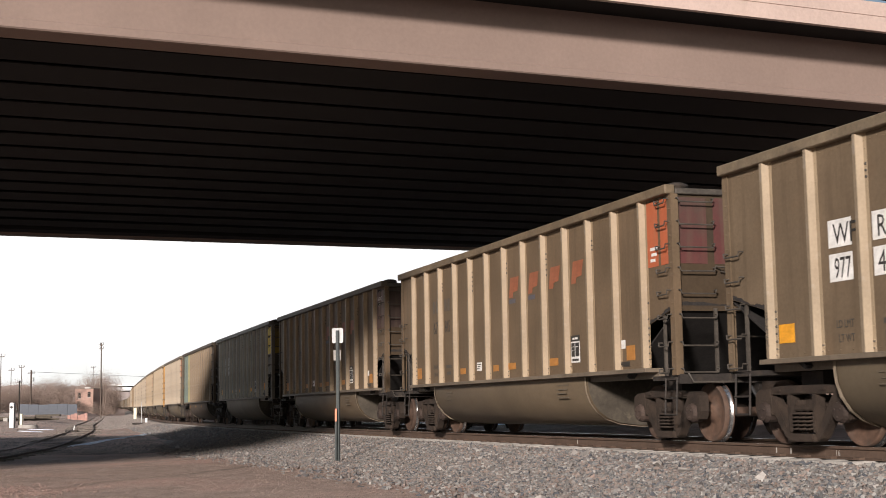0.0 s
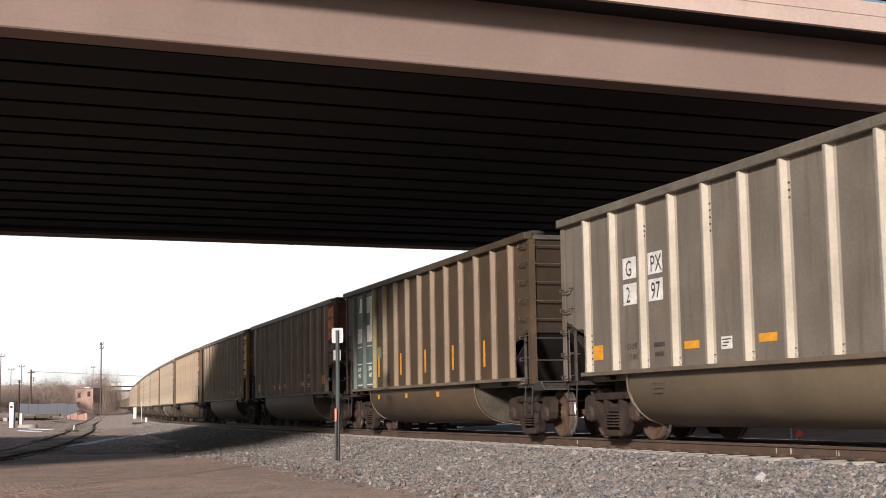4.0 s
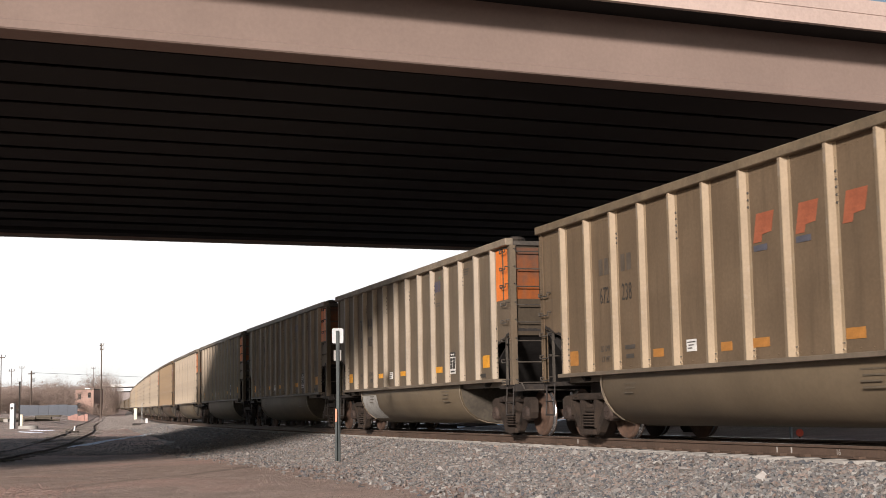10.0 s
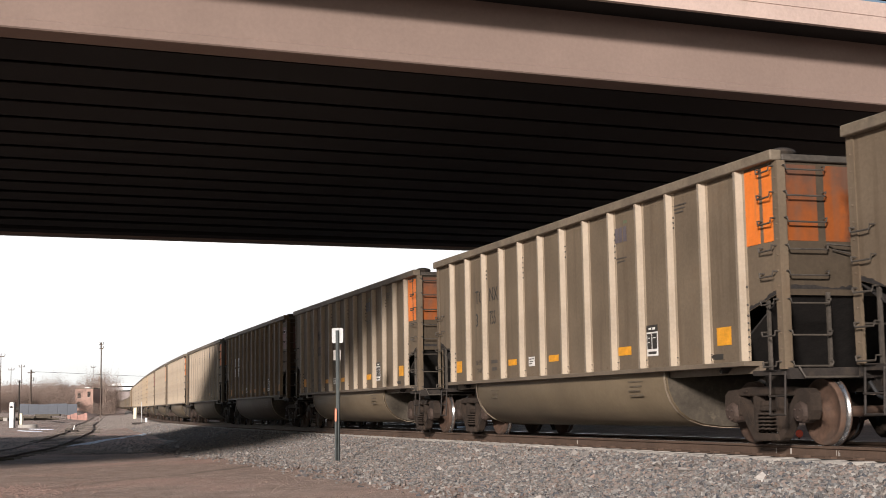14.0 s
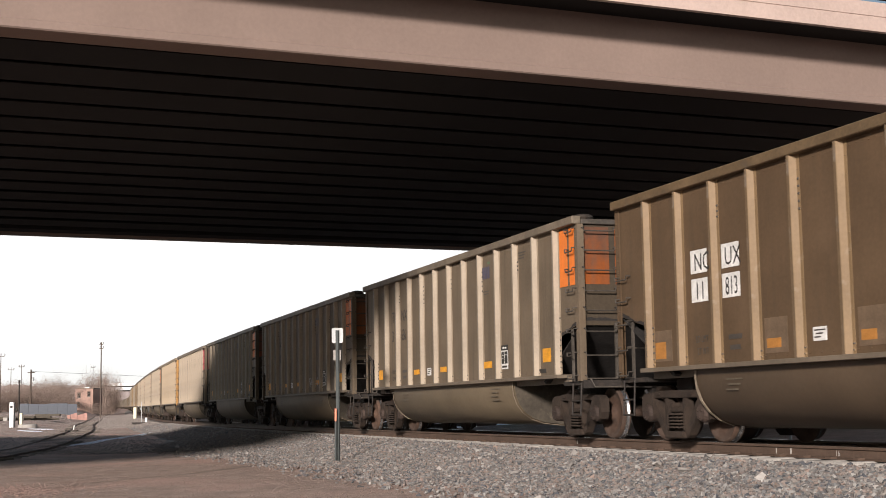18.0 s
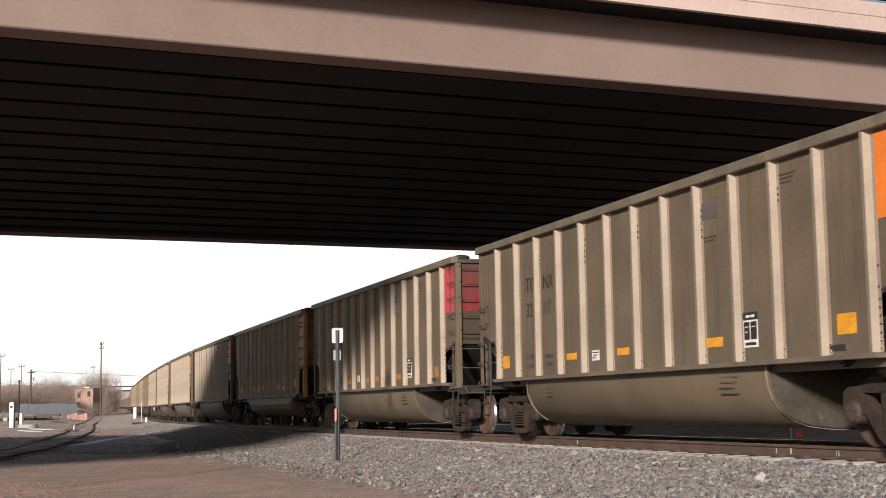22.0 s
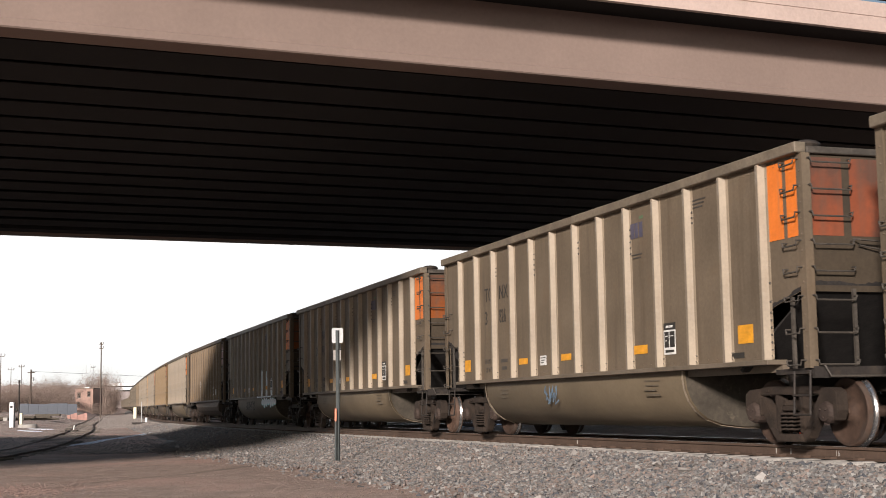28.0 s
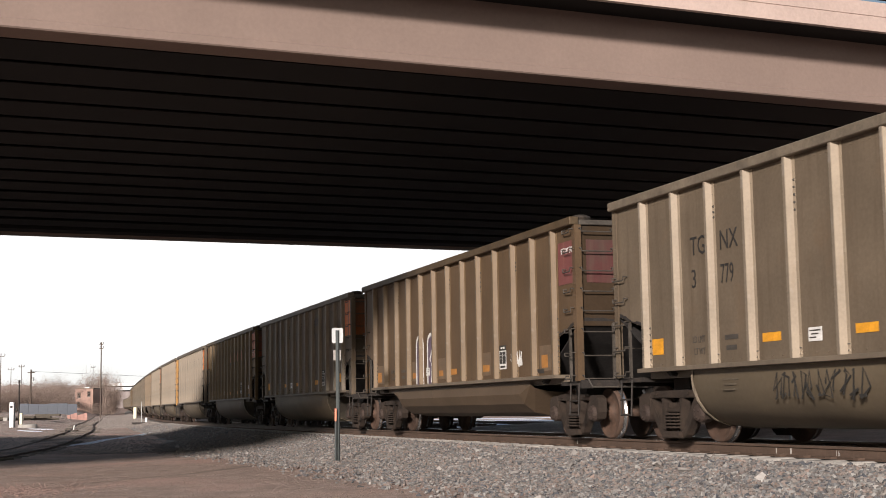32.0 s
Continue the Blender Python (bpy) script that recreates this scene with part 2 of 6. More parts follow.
# ---- small mesh tools ----
def box(bm, x0, x1, y0, y1, z0, z1, bevel=0.0):
    r = bmesh.ops.create_cube(bm, size=1.0)
    vs = r["verts"]
    bmesh.ops.transform(bm, verts=vs, matrix=Matrix.Translation(((x0 + x1) / 2, (y0 + y1) / 2, (z0 + z1) / 2)) @ Matrix.Diagonal((x1 - x0, y1 - y0, z1 - z0, 1)))
    if bevel:
        es = list({e for v in vs for e in v.link_edges})
        bmesh.ops.bevel(bm, geom=es, offset=bevel, segments=1, affect="EDGES")
    return bm


def tube(bm, pts, r, n=6, caps=True):
    """A round bar along points."""
    rings = []
    pts = [Vector(p) for p in pts]
    for i, p in enumerate(pts):
        a = pts[max(i - 1, 0)]
        b = pts[min(i + 1, len(pts) - 1)]
        q = (b - a).normalized().to_track_quat("Z", "Y")
        rr = r[i] if isinstance(r, (list, tuple)) else r
        rings.append([bm.verts.new(p + q @ Vector((rr * math.cos(2 * math.pi * k / n), rr * math.sin(2 * math.pi * k / n), 0))) for k in range(n)])
    for a, b in zip(rings, rings[1:]):
        for k in range(n):
            bm.faces.new((a[k], a[(k + 1) % n], b[(k + 1) % n], b[k]))
    if caps:
        bm.faces.new(rings[0][::-1])
        bm.faces.new(rings[-1])
    return bm


def prism(bm, outline, axis, a, b):
    """Extrude a closed outline of 2D points along an axis ('x', 'y' or 'z') from a to b."""
    def at(p, c):
        return {"x": (c, p[0], p[1]), "y": (p[0], c, p[1]), "z": (p[0], p[1], c)}[axis]
    va = [bm.verts.new(at(p, a)) for p in outline]
    vb = [bm.verts.new(at(p, b)) for p in outline]
    n = len(outline)
    fs = [bm.faces.new(va), bm.faces.new(vb[::-1])]
    for k in range(n):
        fs.append(bm.faces.new((va[k], vb[k], vb[(k + 1) % n], va[(k + 1) % n])))
    bmesh.ops.recalc_face_normals(bm, faces=fs)
    return bm


def lathe(bm, prof, axis="y", n=24):
    """Turn a profile of (along, radius) about an axis."""
    rings = []
    for a, r in prof:
        ring = []
        for k in range(n):
            c, s = r * math.cos(2 * math.pi * k / n), r * math.sin(2 * math.pi * k / n)
            ring.append(bm.verts.new({"y": (c, a, s), "z": (c, s, a), "x": (a, c, s)}[axis]))
        rings.append(ring)
    fs = []
    for a, b in zip(rings, rings[1:]):
        for k in range(n):
            fs.append(bm.faces.new((a[k], a[(k + 1) % n], b[(k + 1) % n], b[k])))
    fs += [bm.faces.new(rings[0]), bm.faces.new(rings[-1][::-1])]
    bmesh.ops.recalc_face_normals(bm, faces=fs)
    return bm


def mesh_of(name, bm, mat, smooth=False):
    me = bpy.data.meshes.new(name)
    bm.to_mesh(me)
    bm.free()
    for m in mat if isinstance(mat, (list, tuple)) else (mat,):
        me.materials.append(m)
    if smooth:
        me.polygons.foreach_set("use_smooth", [True] * len(me.polygons))
    return me


def part(name, bm, mat, parent, label="", at=None, smooth=False):
    me = bm if isinstance(bm, bpy.types.Mesh) else mesh_of(name, bm, mat, smooth)
    ob = new(name, me)
    ob.parent = parent
    if at is not None:
        ob.matrix_basis = at
    return tagged(ob, label)


def thing(name, label, category, m=None, group="", kind=""):
    ob = new(name)
    ob.empty_display_size = 0.2
    if m is not None:
        ob.matrix_basis = m
    return tagged(ob, label, category, group, kind)


def B():
    return bmesh.new()


def from_arrays(name, verts, faces, mat, smooth=False):
    me = bpy.data.meshes.new(name)
    me.from_pydata(verts.tolist(), [], faces.tolist())
    for m in mat if isinstance(mat, (list, tuple)) else (mat,):
        me.materials.append(m)
    if smooth:
        me.polygons.foreach_set("use_smooth", [True] * len(me.polygons))
    return me


# ---- ground ----
def step(a, b, v):
    t = np.clip((v - a) / (b - a), 0, 1)
    return t * t * (3 - 2 * t)


# siding that swings away from the yard lead
SIDING = ((-20, -10), (-17.6, 28), (-16.5, 42), (-16.25, 51), (-16.9, 58), (-18.0, 64.5), (-19.5, 71), (-21.4, 80), (-24.6, 94), (-32.3, 124), (-39.2, 154), (-47, 187), (-60.5, 243), (-92, 380), (-240, 1000))
SID_X = np.array([p[0] for p in SIDING], float)
SID_Y = np.array([p[1] for p in SIDING], float)


def ground_z(x, y):
    """Height of the yard's dirt: flat by the line, a shallow dip, rising far off beyond the siding."""
    x, y = np.asarray(x, float), np.asarray(y, float)
    z = -0.64 + 0 * x
    z = z - 0.38 * np.exp(-(((x + 14) / 6) ** 2 + ((y - 44) / 16) ** 2))
    z = z + 0.14 * step(60, 120, y) * step(5, 20, -x) + rise(np.minimum(y, 1200))
    far = step(1.5, 5.0, np.interp(y, SID_Y, SID_X) - x)
    yard = np.interp(y, (0, 80, 105, 172, 220, 300, 600, 1500), (-0.64, -0.5, -0.36, 0.35, 0.85, 1.5, 3.2, 6.0))
    far = far * step(60, 90, y)
    z = z * (1 - far) + yard * far
    z = z + 0.03 * np.sin(x * 0.9 + y * 0.35) * np.cos(y * 0.6 - x * 0.2)
    # far bank on the other side of the tracks
    lx, ly = np.interp(y, LINE_Y[::-1], LINE_X[::-1]), y
    d = (x - lx) * 0.94
    z = z + 0.38 * step(2.0, 2.6, d) + (0.25 * step(4, 8.5, d) + 1.3 * step(8.8, 15, d)) * (1 - step(48, 66, y))
    return z


def build_ground():
    xs = np.concatenate([[-1500, -900, -500, -300, -200], np.arange(-150, -100, 5), np.arange(-100, -40, 1.5), np.arange(-40, 14, 0.5), np.arange(14, 60, 2.0), [70, 90, 130, 200, 400, 900, 1500]])
    ys = np.concatenate([[-900, -400, -200, -100, -50, -20, -5], np.arange(0, 70, 0.5), np.arange(70, 170, 2), np.arange(170, 420, 4), [450, 520, 600, 750, 1000, 1500, 2500, 3500]])
    X, Y = np.meshgrid(xs, ys)
    Z = ground_z(X, Y)
    rng = np.random.default_rng(4)
    near = (np.abs(X) < 40) & (Y > 0) & (Y < 70)
    Z = Z + np.where(near, rng.normal(0, 0.008, X.shape), 0)
    n, m = X.shape
    idx = np.arange(n * m).reshape(n, m)
    faces = np.stack([idx[:-1, :-1], idx[:-1, 1:], idx[1:, 1:], idx[1:, :-1]], -1).reshape(-1, 4)
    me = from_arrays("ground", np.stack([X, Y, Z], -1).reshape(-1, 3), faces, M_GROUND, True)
    return tagged(new("ground", me), "brown and pinkish gravelly railway yard dirt", "ground", kind="structure")


build_ground()


# ---- ballast and rails ----
def sweep(profile, s0, s1, ds, lat0=0.0, z0=0.0, jitter=0.0, seed=1, path=None):
    """Carry a profile of (lateral, z) along the line. Returns vertices and faces."""
    s = np.arange(s0, s1 + ds / 2, ds)
    prof = np.array(profile, float)
    rng = np.random.default_rng(seed)
    V = []
    for lat, z in prof:
        x, y = (path or on_line)(s, lat0 + lat)
        V.append(np.stack([x, y, z + z0 + rise(y)], -1))
    V = np.stack(V, 1)
    if jitter:
        V[..., 2] += rng.normal(0, jitter, V.shape[:2])
    n, m = V.shape[:2]
    idx = np.arange(n * m).reshape(n, m)
    F = np.stack([idx[:-1, :-1], idx[1:, :-1], idx[1:, 1:], idx[:-1, 1:]], -1).reshape(-1, 4)
    return V.reshape(-1, 3), F


RAIL = [(-0.070, -0.171), (0.070, -0.171), (0.070, -0.160), (0.012, -0.142), (0.009, -0.050), (0.036, -0.036), (0.037, -0.008), (0.028, 0.0),
        (-0.028, 0.0), (-0.037, -0.008), (-0.036, -0.036), (-0.009, -0.050), (-0.012, -0.142), (-0.070, -0.160), (-0.070, -0.171)]


def build_rail(parent, lat, s0, s1, z0=0.0, path=None, ds=2.0):
    v, f = sweep(RAIL, s0, s1, ds, lat, z0, path=path)
    me = from_arrays("rail", v, f, (M_RAIL, M_RAILTOP))
    m = len(RAIL) - 1
    me.polygons.foreach_set("material_index", [1 if (i % m) == 7 else 0 for i in range(len(me.polygons))])
    return part("rail", me, None, parent)


BED = [(-5.2, -1.30), (-4.4, -0.74), (-3.2, -0.60), (-2.5, -0.47), (-1.95, -0.33), (-1.6, -0.26), (-1.3, -0.225), (-1.0, -0.215), (0.0, -0.22), (1.0, -0.205), (1.35, -0.20), (1.7, -0.26), (2.4, -0.40)]


def far_track(s, lat):
    return on_line(s, lat + 4.3)


def build_line():
    v, f = sweep(BED, -700, 370, 1.0, jitter=0.012, seed=3)
    bed = tagged(new("ballast_bed", from_arrays("ballast_bed", v, f, M_BALLAST, True)), "grey crushed stone ballast bed under the main line", "ballast", kind="structure")
    near = thing("main_track", "curved main line track with rusty rails", "track", kind="structure")
    for lat in (-0.755, 0.755):
        build_rail(near, lat, -700, 370)
    # second line behind the train
    v, f = sweep([(-1.9, -0.40), (-1.3, -0.22), (0, -0.24), (1.4, -0.22), (2.2, -0.5), (3.0, -0.75)], -420, -24, 2.0, 4.3, jitter=0.01, seed=5)
    tagged(new("far_ballast_bed", from_arrays("far_ballast_bed", v, f, M_BALLAST, True)), "grey ballast bed of the second line", "ballast", kind="structure")
    far = thing("second_track", "second track behind the train with worn rails", "track", kind="structure")
    for lat in (-0.755, 0.755):
        build_rail(far, lat, -420, -24, path=far_track)
    for k, lat in enumerate((8.7, 13.1)):
        yard = thing("yard_track", "yard track with worn bright rails", "track", kind="structure")
        for o in (-0.755, 0.755):
            build_rail(yard, lat + o, -400, -30, -0.1, ds=4.0)
    # ties: single pieces where the camera is near, joined beyond
    tie = mesh_of("tie", box(B(), -0.115, 0.115, -1.3, 1.3, -0.22, -0.0, 0.02), M_CTIE)
    for k in range(150):
        s = -76 + 0.61 * k
        x, y = on_line(s)
        part("tie", tie, None, near, at=Matrix.Translation((x, y, -0.172)) @ Matrix.Rotation(heading(s), 4, "Z"))
    b = B()
    for k in range(100):
        s = -42 + 0.61 * k
        x, y = on_line(s, -0.755 - 0.11)
        m = Matrix.Translation((x, y, -0.15)) @ Matrix.Rotation(heading(s), 4, "Z") @ Matrix.Diagonal((0.12, 0.10, 0.035, 1))
        bmesh.ops.create_cube(b, size=1.0, matrix=m)
    tagged(part("rail_clips", b, M_RAIL, near), kind="stuff")
    return near


MAIN = build_line()


# ---- overpass ----
BR_DIR = Vector((16.99, 7.17, 0)).normalized()
BR_N = Vector((-BR_DIR.y, BR_DIR.x, 0))
BR_O = Vector((0.05, 25.29, 0))
BR_Z = 7.0
BR_M = Matrix(((BR_DIR.x, BR_N.x, 0, BR_O.x), (BR_DIR.y, BR_N.y, 0, BR_O.y), (0, 0, 1, BR_Z), (0, 0, 0, 1)))
BEAMS, BEAM_STEP, BEAM_W, BEAM_Y, BR_W = 14, 1.80, 1.42, 1.04, 27.85


def crown(y):
    """The deck's cross fall: highest near its middle."""
    return 0.20 * (1 - ((y - 15) / 15) ** 2)


def build_overpass():
    """Wide-flanged beams side by side with narrow gaps between a pair of tall fascia beams, with abutments and
    light-blocking earth banks added out of view at its ends.
    """
    br = thing("overpass", "tan concrete road overpass on wide parallel beams", "bridge", BR_M, kind="structure")
    x0, x1 = -46, 36
    face = [(0.0, -0.005), (0.025, -0.03), (0.67, -0.03), (0.70, 0.0), (0.70, 1.303), (0.02, 1.303), (0.02, 0.145), (0.0, 0.125)]
    me_face = mesh_of("fascia_girder", prism(B(), face, "x", x0, x1), M_CONC)
    part("fascia_girder", me_face, None, br, "smooth tan fascia girder")
    part("fascia_girder", me_face, None, br, "smooth tan fascia girder", at=Matrix.Translation((0, BR_W, 0)) @ Matrix.Rotation(math.pi, 4, "Z") @ Matrix.Translation((-x0 - x1, 0, 0)))
    mid = BEAM_W / 2
    beam = [(0.0, 0.0), (BEAM_W, 0.0), (BEAM_W, 0.02), (mid + 0.14, 0.24), (mid + 0.11, 0.85), (mid + 0.45, 1.03), (mid - 0.45, 1.03), (mid - 0.11, 0.85), (mid - 0.14, 0.24), (0.0, 0.02)]
    me_beam = mesh_of("girder", prism(B(), beam, "x", x0, x1), M_DECK_SHADE)
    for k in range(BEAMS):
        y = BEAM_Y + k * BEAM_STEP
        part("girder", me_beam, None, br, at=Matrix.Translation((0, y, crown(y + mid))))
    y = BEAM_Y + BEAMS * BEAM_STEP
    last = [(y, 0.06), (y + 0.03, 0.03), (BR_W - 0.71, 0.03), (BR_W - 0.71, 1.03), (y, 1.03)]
    part("girder", prism(B(), last, "x", x0, x1), M_DECK_SHADE, br)
    part("deck_slab", box(B(), x0, x1, -1.05, BR_W + 1.05, 1.310, 1.415), M_DECK_SHADE, br)
    for y, sgn in ((-1.12, 1), (BR_W + 1.12, -1)):
        o = [(y, 1.212), (y + sgn * 0.06, 1.192), (y + sgn * 0.065, 1.502), (y + sgn * 0.40, 1.502), (y + sgn * 0.30, 1.682), (y + sgn * 0.24, 1.835), (y + sgn * 0.01, 1.835), (y, 1.825), (y, 1.538), (y + sgn * 0.018, 1.528), (y, 1.518)]
        part("parapet", prism(B(), o, "x", x0, x1), M_PARA, br, "pale concrete parapet")
    for y in (-0.97, BR_W + 0.97):
        part("guard_rail", box(B(), x0, x1, y - 0.06, y + 0.06, 1.949, 2.089, 0.02), M_STEEL, br, "dark steel guard rail")
        stub = mesh_of("rail_stanchion", box(B(), -0.05, 0.05, y - 0.04, y + 0.04, 1.836, 1.948), M_STEEL)
        for k in range(16):
            part("rail_stanchion", stub, None, br, at=Matrix.Translation((x0 + 1 + 5 * k, 0, 0)))
    for x, e in ((x0, -1), (x1, 1)):
        xs = sorted((x + e * 0.01, x + e * 1.2))
        part("abutment", box(B(), xs[0], xs[1], -1.2, BR_W + 1.2, -8.4, 1.85), M_CONC, br)
        # earth banks added out of view to cut side light under the deck
        o = [(-19.0, -8.6), (-1.3, 1.3), (BR_W + 1.3, 1.3), (BR_W + 19.0, -8.6)]
        xs = sorted((x + e * 1.21, x + e * 160))
        part("embankment", prism(B(), o, "x", xs[0], xs[1]), M_GROUND, br, "brown earth bank added out of view to block side light")
    return br


build_overpass()

# ---- coal cars ----
HALF, HT = 7.315, 3.985
PITCH_CARS = 16.18
TRUCK_X = 6.168
TAN = (0.126, 0.097, 0.067)


def side_sheet(sgn):
    y0, y1 = sgn * 1.48, sgn * 1.50
    o = [(-HALF + 0.06, 2.06), (-6.20, 1.80), (-6.20, 1.15), (6.20, 1.15), (6.20, 1.80), (HALF - 0.06, 2.06), (HALF - 0.06, 3.9), (-HALF + 0.06, 3.9)]
    b = prism(B(), o, "y", y0, y1)
    # rivet lines along the head and foot of every bay
    rows = [(-6.9 + 0.13 * k, sgn * 1.503, 3.765 - 0.01 * ((k * 5) % 3)) for k in range(107)]
    rivets(b, rows, 0.010, (0, sgn, 0))
    rivets(b, [(-6.0 + 0.26 * k, sgn * 1.503, 1.225) for k in range(47)], 0.014, (0, sgn, 0))
    return b


def coal_stain(e):
    """Uneven black dust line above the open end: e is -1 or 1 for the sides, 0 for the leading end sheet."""
    rng = random.Random(12 + e)
    b = B()
    low, top = [], []
    for k in range(50):
        if e:
            x = e * (6.24 + (HALF - 0.13 - 6.24) * k / 49)
            z = 1.80 + 0.26 * (abs(x) - 6.20) / (HALF - 0.06 - 6.20)
            low.append(b.verts.new((x, -1.5025, z + 0.004)))
            top.append(b.verts.new((x, -1.5025, z + 0.035 + 0.02 * math.sin(0.18 * k) + 0.025 * rng.random())))
        else:
            y = -1.38 + 2.76 * k / 49
            low.append(b.verts.new((HALF - 0.0575, y, 2.105)))
            top.append(b.verts.new((HALF - 0.0575, y, 2.135 + 0.02 * math.sin(k * 0.4) + 0.03 * rng.random())))
    for k in range(49):
        b.faces.new((low[k], low[k + 1], top[k + 1], top[k]))
    return b


def side_post(sgn, dots=()):
    """Hat-section post with its flange rivets; dots are dark bolt heads at the given heights."""
    b = B()
    o = [(-0.100, sgn * 1.50), (-0.100, sgn * 1.507), (-0.068, sgn * 1.507), (-0.054, sgn * 1.590), (-0.047, sgn * 1.596), (0.010, sgn * 1.596), (0.018, sgn * 1.590), (0.056, sgn * 1.507), (0.112, sgn * 1.507), (0.112, sgn * 1.50)]
    prism(b, o, "z", 1.17, 3.84)
    rivets(b, [(0.088, sgn * 1.510, 1.24 + 0.24 * k) for k in range(11)], 0.011, (0, sgn, 0))
    n = len(b.faces)
    rivets(b, [(0.086, sgn * 1.514, z) for z in (1.22, 1.30) + tuple(dots)], 0.022, (0, sgn, 0))
    b.faces.ensure_lookup_table()
    for f in b.faces[n:]:
        f.material_index = 1
    # outer faces take the post colour at 0.62, with grey scuffs
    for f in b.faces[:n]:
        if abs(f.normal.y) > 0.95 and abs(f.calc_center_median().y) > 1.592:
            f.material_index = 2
    return b


def rivets(bm, pts, r=0.018, axis=(0, -1, 0)):
    q = Vector(axis).to_track_quat("Z", "Y").to_matrix().to_4x4()
    for p in pts:
        bmesh.ops.create_cone(bm, cap_ends=True, segments=6, radius1=r, radius2=r * 0.6, depth=0.014, matrix=Matrix.Translation(p) @ q)
    return bm


def rung(p0, p1, out, r=0.013):
    """A grab iron: two feet, drop bends and a bar."""
    p0, p1, out = Vector(p0), Vector(p1), Vector(out)
    d = (p1 - p0).normalized()
    dn = Vector((0, 0, -0.06))
    pts = [p0, p0 + out, p0 + out + d * 0.02 + dn, p1 + out - d * 0.02 + dn, p1 + out, p1]
    return tube(B(), pts, r, 5)


def wheelset():
    b = B()
    for s in (-1, 1):
        prof = [(s * 0.66, 0.05), (s * 0.665, 0.485), (s * 0.69, 0.487), (s * 0.705, 0.462), (s * 0.745, 0.458), (s * 0.815, 0.452), (s * 0.822, 0.44), (s * 0.80, 0.40), (s * 0.775, 0.36), (s * 0.755, 0.20), (s * 0.79, 0.13), (s * 0.83, 0.11), (s * 0.83, 0.05)]
        lathe(b, prof, "y", 32)
    lathe(b, [(-1.0, 0.075), (1.0, 0.075)], "y", 12)
    me = mesh_of("wheelset", b, (M_WHEEL, M_TREAD), True)
    idx = []
    for p in me.polygons:
        r = math.hypot(p.center.x, p.center.z)
        idx.append(1 if r > 0.447 and 0.69 < abs(p.center.y) < 0.74 else 0)
    me.polygons.foreach_set("material_index", idx)
    return me


def sideframe(sgn):
    """Cast frame: flat top chord over square bearing pedestals, columns, slanting tension arms and a spring seat, open between them."""
    b = B()
    ya, yb = sgn * 0.97, sgn * 1.13
    prism(b, [(-0.74, 0.695), (0.74, 0.695), (0.74, 0.795), (0.50, 0.815), (-0.50, 0.815), (-0.74, 0.795)], "y", ya, yb)
    for s in (-1, 1):
        prism(b, [(s * 0.255, 0.693), (s * 0.335, 0.693), (s * 0.325, 0.30), (s * 0.31, 0.18), (s * 0.255, 0.18)], "y", ya + sgn * 0.004, yb + sgn * 0.010)
        prism(b, [(s * 0.70, 0.69), (s * 0.80, 0.58), (s * 0.62, 0.34), (s * 0.42, 0.11), (s * 0.32, 0.06), (s * 0.27, 0.17), (s * 0.36, 0.24), (s * 0.60, 0.58)], "y", ya + sgn * 0.002, yb - sgn * 0.008)
        prism(b, [(s * 0.735, 0.79), (s * 1.02, 0.775), (s * 1.12, 0.72), (s * 1.14, 0.48), (s * 1.08, 0.36), (s * 1.03, 0.34), (s * 1.02, 0.56), (s * 0.77, 0.56), (s * 0.76, 0.40), (s * 0.71, 0.42), (s * 0.71, 0.62)], "y", ya - sgn * 0.003, yb + sgn * 0.005)
        # bearing adapter under the pedestal roof
        box(b, min(s * 0.775, s * 1.015), max(s * 0.775, s * 1.015), min(ya, yb) + 0.012, max(ya, yb) - 0.012, 0.565, 0.625)
        # wear rib and lug on the chord
        box(b, min(s * 0.46, s * 0.58), max(s * 0.46, s * 0.58), min(yb, yb + sgn * 0.03), max(yb, yb + sgn * 0.03), 0.735, 0.785)
    prism(b, [(-0.31, 0.06), (0.31, 0.06), (0.28, 0.165), (-0.28, 0.165)], "y", sgn * 0.94, sgn * 1.17)
    # end of the bolster above the springs, with its pocket
    box(b, -0.235, 0.235, min(sgn * 0.9, sgn * 1.10), max(sgn * 0.9, sgn * 1.10), 0.475, 0.54)
    box(b, -0.22, -0.14, min(sgn * 0.9, sgn * 1.10), max(sgn * 0.9, sgn * 1.10), 0.541, 0.62)
    box(b, 0.14, 0.22, min(sgn * 0.9, sgn * 1.10), max(sgn * 0.9, sgn * 1.10), 0.541, 0.62)
    bmesh.ops.bevel(b, geom=[e for e in b.edges if len(e.link_faces) == 2 and e.calc_face_angle(0) > 0.8], offset=0.012, segments=2, affect="EDGES")
    return b


def spring_set(sgn):
    b = B()
    for dx in (-0.15, 0.0, 0.15):
        pts = [(dx + 0.070 * math.cos(k * 0.9), sgn * 1.09 + 0.070 * math.sin(k * 0.9), 0.185 + 0.0074 * k) for k in range(38)]
        tube(b, pts, 0.016, 4)
    return b


def truck_parts(car, x, ws_mesh, meshes):
    tr = part("truck", meshes["bolster"], None, car, at=Matrix.Translation((x, 0, 0)))
    for s in (-1, 1):
        part("sideframe", meshes["frame%d" % s], None, tr)
        part("spring_set", meshes["spring%d" % s], None, tr)
        for dx in (-0.89, 0.89):
            part("bearing_cap", meshes["cap%d" % s], None, tr, at=Matrix.Translation((dx, 0, 0.457)))
    for dx in (-0.89, 0.89):
        part("wheelset", ws_mesh, None, tr, "rusty steel wheels with bright treads", at=Matrix.Translation((dx, 0, 0.457)))
    return tr


